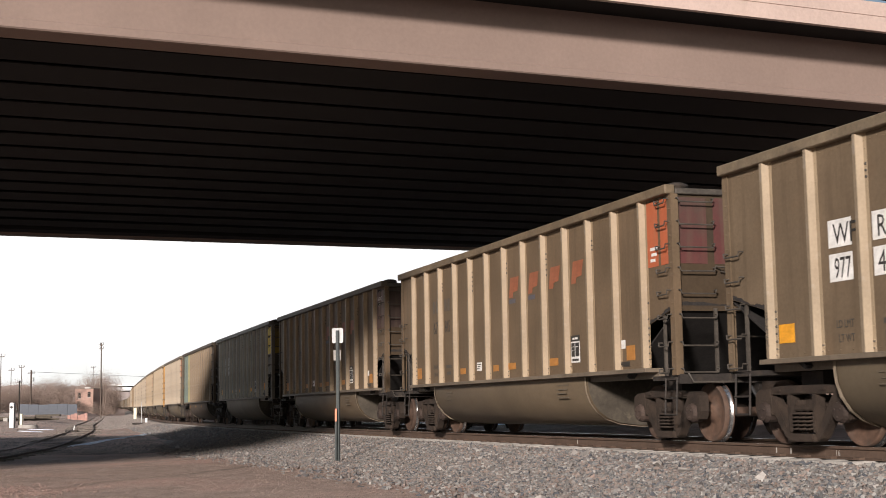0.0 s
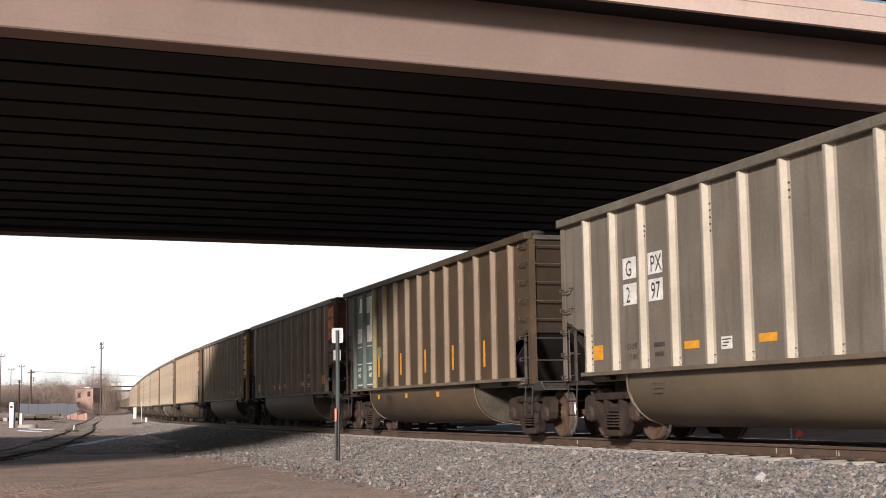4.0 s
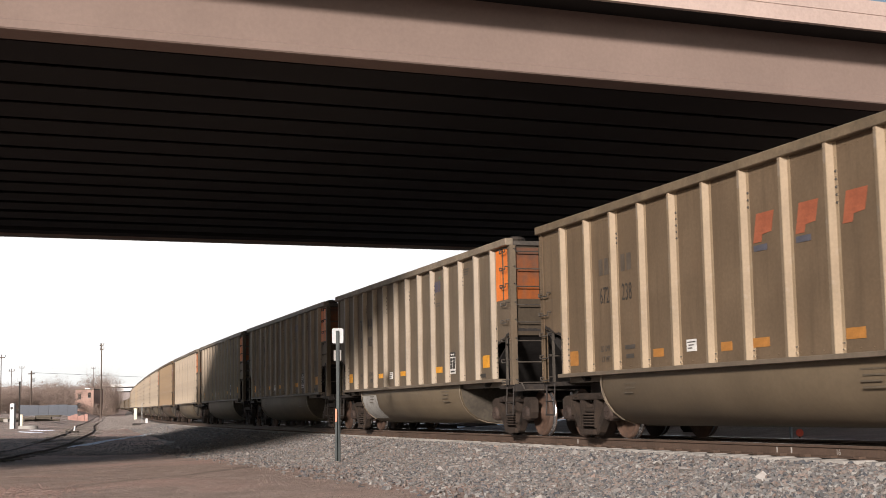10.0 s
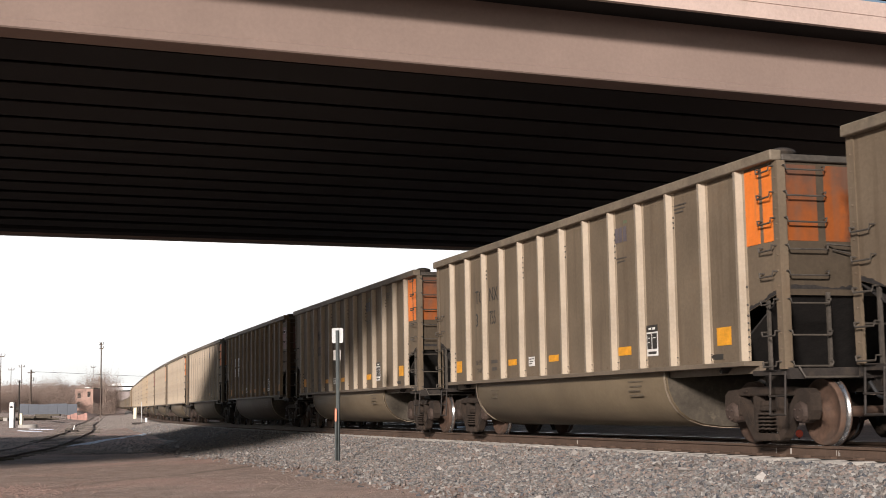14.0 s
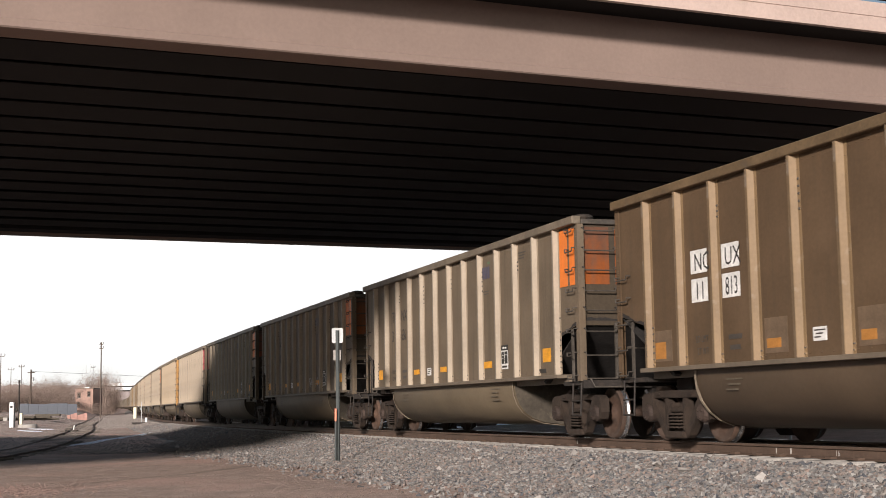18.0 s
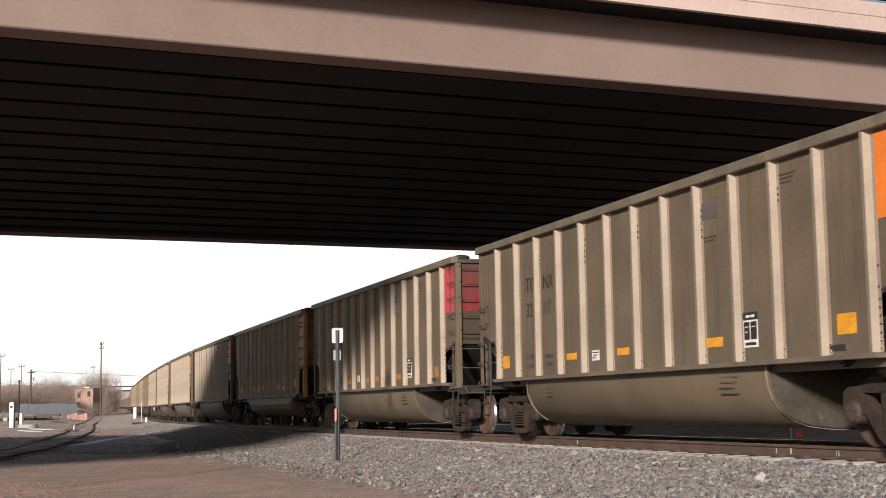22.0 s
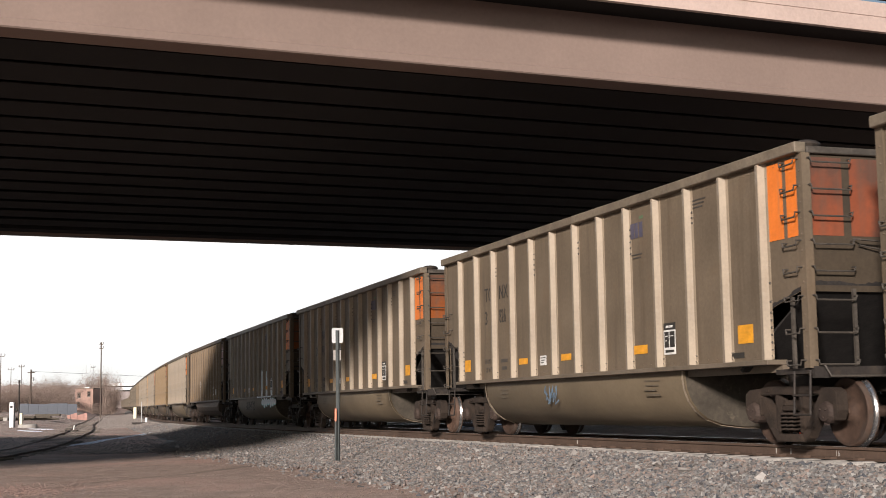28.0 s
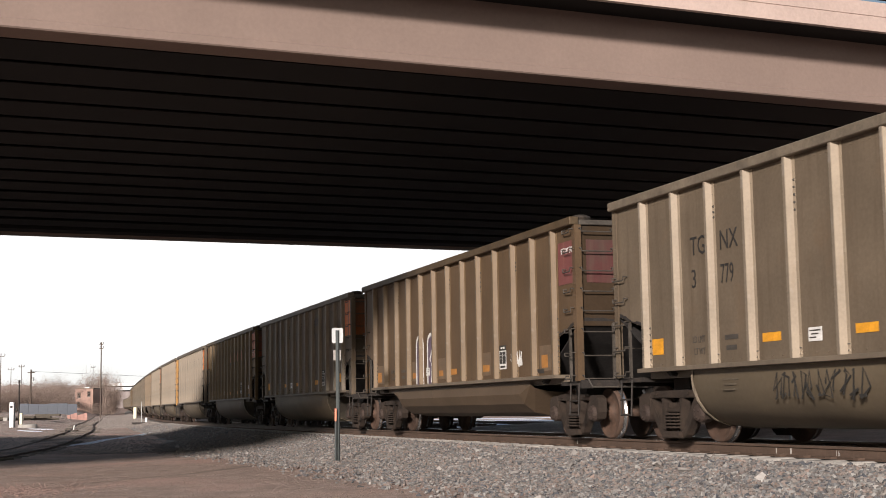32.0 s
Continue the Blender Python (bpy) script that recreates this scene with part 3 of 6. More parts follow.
TUB = [(1.43, 1.12), (1.43, 0.98), (1.41, 0.82), (1.34, 0.64), (1.22, 0.48), (1.04, 0.35), (0.80, 0.265), (0.45, 0.222), (0.0, 0.212)]


def tub_mesh():
    prof = [(y, z) for y, z in TUB] + [(-y, z) for y, z in TUB[-2::-1]]
    b = B()
    rings = []
    for x, k in ((-4.95, 0.985), (-4.90, 1.0), (3.72, 1.0), (3.78, 0.985)):
        rings.append([b.verts.new((x, y * k, 1.12 - (1.12 - z) * k)) for y, z in prof])
    for a, c in zip(rings, rings[1:]):
        for i in range(len(prof) - 1):
            b.faces.new((a[i], c[i], c[i + 1], a[i + 1]))
    bmesh.ops.recalc_face_normals(b, faces=b.faces)
    return b


def angular_tub():
    """Shallow riveted tub of flat plates with long sloping ends, as some of the cars have."""
    prof = [(1.43, 1.12), (1.43, 0.84), (1.34, 0.65), (1.10, 0.48), (0.70, 0.40), (0.0, 0.38), (-0.70, 0.40), (-1.10, 0.48), (-1.34, 0.65), (-1.43, 0.84), (-1.43, 1.12)]
    b = B()
    rings = [[b.verts.new((x, y, 1.12 - (1.12 - z) * k)) for y, z in prof] for x, k in ((-5.0, 0.2), (-4.3, 1.0), (4.2, 1.0), (4.8, 0.35))]
    for a, c in zip(rings, rings[1:]):
        for i in range(len(prof) - 1):
            b.faces.new((a[i], c[i], c[i + 1], a[i + 1]))
    bmesh.ops.recalc_face_normals(b, faces=b.faces)
    for sgn in (-1, 1):
        rivets(b, [(-4.4 + 0.2 * k, sgn * 1.433, 1.07) for k in range(40)], 0.013, (0, sgn, 0))
        for x in (-4.25, -1.5, 1.3, 4.15):
            rivets(b, [(x, sgn * 1.433, 0.84 + 0.07 * k) for k in range(4)], 0.013, (0, sgn, 0))
    return b


def build_car():
    """One bathtub coal gondola: origin at its middle on the rail head, +x the way it runs, -y the camera's side."""
    car = thing("coal_car", "tan weathered bathtub coal gondola with pale side posts", "rail car", group="cars of the coal train")
    for s in (-1, 1):
        part("side_sheet", side_sheet(s), M_BODY, car)
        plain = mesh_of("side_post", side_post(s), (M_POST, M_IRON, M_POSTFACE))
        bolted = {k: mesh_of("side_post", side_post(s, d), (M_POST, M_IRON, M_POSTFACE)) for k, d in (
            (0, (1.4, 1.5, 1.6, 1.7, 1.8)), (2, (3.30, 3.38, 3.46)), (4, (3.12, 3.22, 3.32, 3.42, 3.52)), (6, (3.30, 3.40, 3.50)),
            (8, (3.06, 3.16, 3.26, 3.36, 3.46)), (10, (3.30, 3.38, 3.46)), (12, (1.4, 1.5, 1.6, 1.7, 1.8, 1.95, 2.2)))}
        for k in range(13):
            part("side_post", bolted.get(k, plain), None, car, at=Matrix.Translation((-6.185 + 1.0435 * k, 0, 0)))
        b = box(B(), -HALF, HALF, min(s * 1.44, s * 1.615), max(s * 1.44, s * 1.615), 3.84, HT, 0.012)
        part("top_chord", b, M_CHORD, car)
        b = B()
        box(b, -6.42, 6.42, min(s * 1.28, s * 1.60), max(s * 1.28, s * 1.60), 1.10, 1.168, 0.006)
        box(b, -6.42, 6.42, min(s * 1.26, s * 1.36), max(s * 1.26, s * 1.36), 1.0, 1.10)
        part("side_sill", b, M_SILL, car)
    for e in (-1, 1):
        b = B()
        x = e * (HALF - 0.06)
        xs = sorted((x, x - e * 0.02))
        box(b, xs[0], xs[1], -1.48, 1.48, 2.04, 3.86)
        # horizontal stiffener pressed in the sheet
        xr = sorted((x, x + e * 0.03))
        box(b, xr[0], xr[1], -1.48, 1.48, 2.02, 2.10)
        part("end_sheet", b, M_ENDSHEET_SHADE, car)
        o = [(e * (HALF - 0.07), 2.03), (e * (HALF - 0.10), 2.0), (e * 5.55, 1.02), (e * 5.50, 1.06)]
        # slope sheet behind the open end, in plain black
        part("slope_sheet", prism(B(), o, "y", -1.475, 1.475), M_SOOTBLACK, car)
        xs = sorted((e * (HALF - 0.12), e * HALF))
        part("end_chord", box(B(), xs[0], xs[1], -1.43, 1.43, 3.84, HT - 0.05, 0.012), M_IRON, car, "thin dark end rail")
        if e > 0:
            bar = tube(B(), [(e * HALF, -0.78, 2.72), (e * (HALF + 0.09), -0.74, 2.70), (e * (HALF + 0.09), 0.5, 2.64), (e * HALF, 0.54, 2.62)], 0.013, 5)
            tube(bar, [(e * HALF, -0.70, 2.64), (e * (HALF + 0.06), -0.3, 2.56), (e * (HALF + 0.06), 0.5, 2.53)], 0.011, 5)
            part("end_grab_bar", bar, M_IRON, car)
        xs = sorted((e * 6.42, e * (HALF + 0.03)))
        b = box(B(), xs[0], xs[1], -1.47, 1.47, 0.96, 1.03)
        xr = sorted((e * (HALF - 0.03), e * (HALF + 0.035)))
        box(b, xr[0], xr[1], -1.48, 1.48, 0.90, 1.05)
        part("end_platform", b, M_STEEL, car)
        # shear plate and bolster under the slope
        xs = sorted((e * 5.9, e * 6.4))
        b = box(B(), xs[0], xs[1], -0.95, 0.95, 0.80, 1.0)
        xs = sorted((e * 5.0, e * 7.4))
        box(b, xs[0], xs[1], -0.17, 0.17, 0.72, 1.05)
        part("body_bolster", b, M_STEEL, car)
        b = B()
        xs = sorted((e * 7.3, e * 7.9))
        box(b, xs[0], xs[1], -0.09, 0.09, 0.78, 0.98, 0.02)
        xs = sorted((e * 7.86, e * 8.10))
        box(b, xs[0], xs[1], -0.14, 0.13, 0.74, 1.02, 0.04)
        part("coupler", b, M_TRUCK, car)
        b = tube(B(), [(e * 7.40, -1.36, 1.06), (e * 7.44, -1.30, 0.92), (e * 7.44, -0.5, 0.92), (e * 7.70, -0.2, 1.0), (e * 7.74, 0.0, 1.02)], 0.016, 5)
        part("uncoupling_lever", b, M_IRON, car)
        b = tube(B(), [(e * 7.5, -0.35, 0.85), (e * 7.65, -0.32, 0.66), (e * 7.85, -0.25, 0.55), (e * 8.0, -0.2, 0.58)], 0.028, 6)
        part("brake_hose", b, M_BLACK, car)
        for s in (-1, 1):
            b = B()
            # corner angle down to the platform
            xs = sorted((e * (HALF - 0.13), e * (HALF + 0.01)))
            ys = sorted((s * 1.502, s * 1.525))
            box(b, xs[0], xs[1], ys[0], ys[1], 1.03, 3.84)
            xs = sorted((e * (HALF - 0.02), e * (HALF + 0.012)))
            ys = sorted((s * 1.40, s * 1.5015))
            box(b, xs[0], xs[1], ys[0], ys[1], 1.03, 3.84)
            rivets(b, [(e * (HALF - 0.06), s * 1.527, 1.3 + 0.21 * k) for k in range(12)], 0.02, (0, s, 0))
            part("corner_post", b, M_BODY, car)
            b = B()
            bmesh.ops.create_uvsphere(b, u_segments=12, v_segments=6, radius=1.0, matrix=Matrix.Translation((e * (HALF - 0.16), s * 1.32, HT - 0.01)) @ Matrix.Diagonal((0.15, 0.20, 0.07, 1)))
            part("corner_gusset", b, M_STEEL, car)
            # stile and rungs; one end of each side has the full ladder
            full = e == (1 if s < 0 else -1)
            lx = e * (HALF - 0.45)
            if full:
                ys = sorted((s * 0.78, s * 0.83))
                xs = sorted((e * (HALF - 0.03), e * (HALF + 0.01)))
                lad = part("ladder", box(B(), xs[0], xs[1], ys[0], ys[1], 1.03, 2.06), M_IRON, car)
                part("stile", box(B(), lx, lx + 0.05, min(s * 1.45, s * 1.49), max(s * 1.45, s * 1.49), 1.03, 2.0), M_IRON, lad)
                zs = (3.77, 3.415, 3.06, 2.69, 2.34, 1.965, 1.54, 1.13)
                zt = zs
            else:
                ys = sorted((s * 1.45, s * 1.49))
                b = box(B(), min(lx, lx + e * 0.05), max(lx, lx + e * 0.05), ys[0], ys[1], 1.03, 1.95)
                lad = part("ladder", b, M_IRON, car)
                zs, zt = (2.70, 2.34, 1.96, 1.54, 1.13), (2.3, 1.6)
            for z in zs:
                part("rung", rung((lx, s * 1.505, z), (e * (HALF - 0.08), s * 1.525, z), (0, s * 0.075, 0)), M_IRON, lad)
            for z in zt:
                part("rung", rung((e * HALF, s * 0.82, z), (e * HALF, s * 1.44, z), (e * 0.075, 0, 0)), M_IRON, lad)
            b = B()
            for x in (e * (HALF - 0.45), e * (HALF - 0.08)):
                tube(b, [(x, s * 1.47, 1.0), (x, s * 1.49, 0.62), (x, s * 1.50, 0.42)], 0.017, 5)
            for z in (0.43, 0.68):
                tube(b, [(e * (HALF - 0.46), s * 1.50, z), (e * (HALF - 0.07), s * 1.50, z)], 0.015, 5)
            part("stirrup_step", b, M_STEEL, car)
    part("tub", tub_mesh(), M_TUB, car, "smooth rounded belly tub", smooth=True)
    for e in (-1, 0, 1):
        part("coal_stain", coal_stain(e), M_SOOTBLACK, car, "black coal dust along the open end")
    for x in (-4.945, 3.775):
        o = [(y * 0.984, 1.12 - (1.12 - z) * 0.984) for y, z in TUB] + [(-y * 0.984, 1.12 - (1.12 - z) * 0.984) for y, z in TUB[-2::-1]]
        part("tub_end", prism(B(), o, "x", x - 0.004, x + 0.004), M_TUBEND_SHADE, car, "grimy end sheet of the tub, darkened for the shade under the car")
    # rim angle round each end of the tub
    for x, lab in ((-4.93, "pale worn rim of the tub"), (3.75, "")):
        b = B()
        ring = [(y * 1.012, 1.12 - (1.12 - z) * 1.015) for y, z in TUB] + [(-y * 1.012, 1.12 - (1.12 - z) * 1.015) for y, z in TUB[-2::-1]]
        ra = [b.verts.new((x - 0.03, y, z)) for y, z in ring]
        rb = [b.verts.new((x + 0.03, y, z)) for y, z in ring]
        rc = [b.verts.new((x - 0.03, y * 0.97, 1.12 - (1.12 - z) * 0.96)) for y, z in ring]
        for i in range(len(ring) - 1):
            b.faces.new((ra[i], rb[i], rb[i + 1], ra[i + 1]))
            b.faces.new((rc[i], ra[i], ra[i + 1], rc[i + 1]))
        part("tub_rim", b, M_RIM, car, lab)
    b = B()
    tube(b, [(-4.9, -1.30, 1.03), (4.0, -1.30, 1.03)], 0.025, 5)
    part("brake_pipe", b, M_STEEL, car)
    # coal heap just under the rim
    b = B()
    bmesh.ops.create_grid(b, x_segments=24, y_segments=5, size=0.5, matrix=Matrix.Translation((0, 0, 3.6)) @ Matrix.Diagonal((14.4, 2.76, 1, 1)))
    for v in b.verts:
        v.co.z += 0.3 * (1 - (v.co.y / 1.4) ** 2) * (1 - (v.co.x / 7.3) ** 4) + 0.04 * math.sin(v.co.x * 5 + v.co.y * 9)
    part("coal_load", b, M_COAL, car, "heaped black coal")
    meshes = {}
    b = box(B(), -0.20, 0.20, -0.96, 0.96, 0.50, 0.68, 0.03)
    box(b, -0.22, 0.22, -0.9, 0.9, 0.40, 0.50)
    meshes["bolster"] = mesh_of("bolster", b, M_TRUCK)
    ws = wheelset()
    for s in (-1, 1):
        meshes["frame%d" % s] = mesh_of("sideframe", sideframe(s), M_TRUCK)
        meshes["spring%d" % s] = mesh_of("spring_set", spring_set(s), M_TRUCK, True)
        b = lathe(B(), [(s * 0.98, 0.15), (s * 1.13, 0.15), (s * 1.16, 0.13), (s * 1.19, 0.12), (s * 1.20, 0.05)], "y", 16)
        rivets(b, [(0.07 * math.cos(a), s * 1.205, 0.07 * math.sin(a)) for a in (0.5, 2.6, 4.7)], 0.02, (0, s, 0))
        meshes["cap%d" % s] = mesh_of("bearing_cap", b, M_CAP)
    for x in (-TRUCK_X, TRUCK_X):
        truck_parts(car, x, ws, meshes)
    return car


def build_far_car():
    """The same gondola for the tail of the train, which never comes near: rows of posts and rungs are joined."""
    car = thing("coal_car", "tan weathered bathtub coal gondola with pale side posts", "rail car", group="cars of the coal train")
    for s in (-1, 1):
        o = [(-HALF + 0.06, 2.06), (-6.20, 1.80), (-6.20, 1.15), (6.20, 1.15), (6.20, 1.80), (HALF - 0.06, 2.06), (HALF - 0.06, 3.9), (-HALF + 0.06, 3.9)]
        part("side_sheet", prism(B(), o, "y", s * 1.48, s * 1.50), M_BODY, car)
        ys = sorted((s * 1.501, s * 1.603))
        post = mesh_of("side_post", box(B(), -0.06, 0.055, ys[0], ys[1], 1.17, 3.84), M_POST)
        for k in range(13):
            part("side_post", post, None, car, at=Matrix.Translation((-6.185 + 1.0435 * k, 0, 0)))
        ys = sorted((s * 1.44, s * 1.615))
        part("top_chord", box(B(), -HALF, HALF, ys[0], ys[1], 3.84, HT), M_CHORD, car)
        part("side_sill", box(B(), -6.42, 6.42, ys[0], ys[1], 1.02, 1.168), M_SILL, car)
    for e in (-1, 1):
        xs = sorted((e * (HALF - 0.08), e * (HALF - 0.06)))
        part("end_sheet", box(B(), xs[0], xs[1], -1.48, 1.48, 2.04, 3.86), M_ENDSHEET_SHADE, car)
        xs = sorted((e * 6.42, e * (HALF + 0.03)))
        part("end_platform", box(B(), xs[0], xs[1], -1.47, 1.47, 0.92, 1.03), M_STEEL, car)
        o = [(e * (HALF - 0.07), 2.03), (e * (HALF - 0.10), 2.0), (e * 5.55, 1.02), (e * 5.50, 1.06)]
        part("slope_sheet", prism(B(), o, "y", -1.475, 1.475), M_SOOTBLACK, car)
        xs = sorted((e * 7.3, e * 8.08))
        part("coupler", box(B(), xs[0], xs[1], -0.12, 0.12, 0.76, 1.0), M_TRUCK, car)
        b = B()
        for s in (-1, 1):
            xs, ys = sorted((e * (HALF - 0.13), e * (HALF + 0.01))), sorted((s * 1.44, s * 1.525))
            box(b, xs[0], xs[1], ys[0], ys[1], 1.03, 3.84)
        part("corner_posts", b, M_BODY, car)
        b = B()
        for z in (3.72, 3.30, 2.86, 2.42, 1.98, 1.56, 1.14):
            xs = sorted((e * (HALF - 0.52), e * (HALF - 0.08)))
            box(b, xs[0], xs[1], -1.59, -1.56, z - 0.02, z + 0.02)
        part("ladder", b, M_IRON, car)
        tr = part("truck", box(B(), e * TRUCK_X - 0.28, e * TRUCK_X + 0.28, -1.0, 1.0, 0.44, 0.74), M_TRUCK, car)
        for s in (-1, 1):
            part("sideframe", mesh_of("sideframe", prism(B(), [(-1.16, 0.36), (-1.1, 0.66), (-0.78, 0.80), (0.78, 0.80), (1.1, 0.66), (1.16, 0.36), (0.7, 0.40), (0.42, 0.08), (-0.42, 0.08), (-0.7, 0.40)], "y", s * 0.97, s * 1.13), M_TRUCK), None, tr, at=Matrix.Translation((e * TRUCK_X, 0, 0)))
        for dx in (-0.89, 0.89):
            part("wheelset", lathe(B(), [(-0.82, 0.44), (-0.70, 0.457), (0.70, 0.457), (0.82, 0.44)], "y", 16), M_WHEEL, tr, at=Matrix.Translation((e * TRUCK_X + dx, 0, 0.457)))
    part("tub", tub_mesh(), M_TUB, car, smooth=True)
    part("coal_load", box(B(), -7.2, 7.2, -1.4, 1.4, 3.5, 3.86, 0.1), M_COAL, car)
    return car


N_CARS, N_NEAR = 56, 29
REAR0 = 7.843


def travelled(t):
    return 10.7006 * t - 0.0061325 * t * t


def car_pose(n, t):
    c = REAR0 + HALF - PITCH_CARS * n + travelled(t)
    xa, ya = on_line(c - TRUCK_X)
    xb, yb = on_line(c + TRUCK_X)
    za, zb = float(rise(ya)), float(rise(yb))
    return Matrix.Translation(((xa + xb) / 2, (ya + yb) / 2, (za + zb) / 2)) @ Matrix.Rotation(math.atan2(yb - ya, xb - xa), 4, "Z") @ Matrix.Rotation(math.atan2(za - zb, 2 * TRUCK_X), 4, "Y")


# ---- loose stones ----
def stones(name, xyz, size, mat, label, seed=0, flat=0.7):
    """Many small broken stones joined as one: each a squashed, skewed block with chipped corners."""
    rng = np.random.default_rng(seed)
    base = np.array([(-1, -1, -0.7), (1, -0.8, -0.8), (0.9, 1, -0.7), (-0.8, 0.9, -0.8), (-0.75, -0.6, 0.8), (0.7, -0.75, 0.6), (0.55, 0.7, 0.85), (-0.6, 0.75, 0.6)], float) * 0.5
    quads = np.array([(0, 3, 2, 1), (4, 5, 6, 7), (0, 1, 5, 4), (1, 2, 6, 5), (2, 3, 7, 6), (3, 0, 4, 7)])
    n = len(xyz)
    V = base[None] + rng.normal(0, 0.13, (n, 8, 3))
    V *= (size[:, None] * np.stack([rng.uniform(0.7, 1.5, n), rng.uniform(0.6, 1.1, n), rng.uniform(0.5, 1.0, n) * flat], -1))[:, None, :]
    q = rng.normal(size=(n, 4)) * np.array([1, 0.35, 0.35, 1])
    q /= np.linalg.norm(q, axis=1)[:, None]
    w, x, y, z = q.T
    R = np.stack([1 - 2 * (y * y + z * z), 2 * (x * y - w * z), 2 * (x * z + w * y), 2 * (x * y + w * z), 1 - 2 * (x * x + z * z), 2 * (y * z - w * x),
                  2 * (x * z - w * y), 2 * (y * z + w * x), 1 - 2 * (x * x + y * y)], -1).reshape(n, 3, 3)
    V = np.einsum("nij,nkj->nki", R, V) + xyz[:, None, :]
    F = (quads[None] + 8 * np.arange(n)[:, None, None]).reshape(-1, 4)
    return tagged(new(name, from_arrays(name, V.reshape(-1, 3), F, mat)), label, "gravel", kind="stuff")


def bed_z(lat):
    return np.interp(lat, [p[0] for p in BED], [p[1] for p in BED])


def scatter_stones():
    rng = np.random.default_rng(11)
    # shoulder of the main line, denser near
    n = 66000
    s = -36 + 49 * rng.random(n) ** 0.8
    lat = -1.22 - 3.0 * rng.random(n) - 1.8 * rng.random(n) ** 6
    x, y = on_line(s, lat)
    z = np.maximum(bed_z(lat), ground_z(x, y)) + 0.008
    stones("ballast_stones", np.stack([x, y, z], -1), rng.uniform(0.032, 0.080, n), M_STONE, "grey crushed ballast stones on the shoulder", 1)
    n = 14000
    s = rng.uniform(-85, -34, n)
    lat = -1.2 - 2.6 * rng.random(n)
    x, y = on_line(s, lat)
    z = np.maximum(bed_z(lat), ground_z(x, y)) + 0.008
    stones("far_ballast_stones", np.stack([x, y, z], -1), rng.uniform(0.05, 0.11, n), M_STONE, "grey crushed ballast stones further along the line", 5)
    n = 16000
    s = rng.uniform(-240, -80, n)
    lat = -1.3 - 4.6 * rng.random(n)
    x, y = on_line(s, lat)
    z = np.maximum(bed_z(lat) + rise(y), ground_z(x, y)) + 0.01
    stones("distant_ballast_stones", np.stack([x, y, z], -1), rng.uniform(0.06, 0.13, n), M_PSTONE2, "dusty brown stones on the far shoulder", 6)
    # pinkish gravel strewn over the yard
    n = 70000
    y = 12 + 40 * rng.random(n) ** 1.3
    x = (-0.36 + 0.66 * rng.random(n)) * y
    keep = (x - np.interp(y, LINE_Y[::-1], LINE_X[::-1])) * 0.94 < -2.9
    x, y = x[keep], y[keep]
    stones("yard_gravel", np.stack([x, y, ground_z(x, y) + 0.006], -1), rng.uniform(0.007, 0.019, len(x)), M_PSTONE, "pinkish brown gravel on the yard dirt", 2, 0.3)
    n = 34000
    y = 52 + 210 * rng.random(n) ** 1.4
    x = (-0.345 + 0.20 * rng.random(n)) * y
    keep = (x - np.interp(y, LINE_Y[::-1], LINE_X[::-1])) * 0.94 < -4.2
    x, y = x[keep], y[keep]
    n = len(x)
    stones("yard_debris", np.stack([x, y, ground_z(x, y) + 0.01], -1), rng.uniform(0.02, 0.065, n) * np.maximum(1, y / 90), M_PSTONE2, "pale rubble and gravel round the siding", 7, 0.5)
    n = 2200
    y = 23.4 + 1.1 * rng.normal(size=n)
    x = (-0.335 + 0.04 * rng.normal(size=n)) * y
    stones("red_gravel", np.stack([x, y, ground_z(x, y) + 0.008], -1), rng.uniform(0.012, 0.032, n), M_RSTONE, "pinkish red crushed gravel spilled on the yard dirt", 9)
    # pale lumps
    n = 70
    s, lat = rng.uniform(-30, 12, n), -1.7 - 3.2 * rng.random(n)
    x, y = on_line(s, lat)
    z = np.maximum(bed_z(lat), ground_z(x, y)) + 0.02
    stones("pale_rocks", np.stack([x, y, z], -1), rng.uniform(0.08, 0.18, n), M_PALE, "larger pale rocks among the ballast", 3, 0.5)


M_PSTONE2 = material("dusty rubble", (0.235, 0.205, 0.185), 0.92, fine=(20, 0.15), coarse=(4, 0.15), by_island=0.22)
M_PALE = material("pale limestone", (0.267, 0.247, 0.226), 0.9, fine=(20, 0.12), coarse=(4, 0.15), by_island=0.3, bump=0.3)
M_RSTONE = material("red crushed gravel", (0.235, 0.158, 0.134), 0.92, fine=(30, 0.12), coarse=(6, 0.12), by_island=0.25, bump=0.2)
scatter_stones()


# ---- sign post, stake and small trackside things ----
def on_ground(x, y, dz=0.0):
    return Matrix.Translation((x, y, float(ground_z(x, y)) + dz))


def rounded(w, h, r, n=4):
    pts = []
    for cx, cz, a0 in ((w / 2 - r, h / 2 - r, 0), (-w / 2 + r, h / 2 - r, 90), (-w / 2 + r, -h / 2 + r, 180), (w / 2 - r, -h / 2 + r, 270)):
        for k in range(n + 1):
            a = radians(a0 + 90 * k / n)
            pts.append((cx + r * math.cos(a), cz + r * math.sin(a)))
    return pts


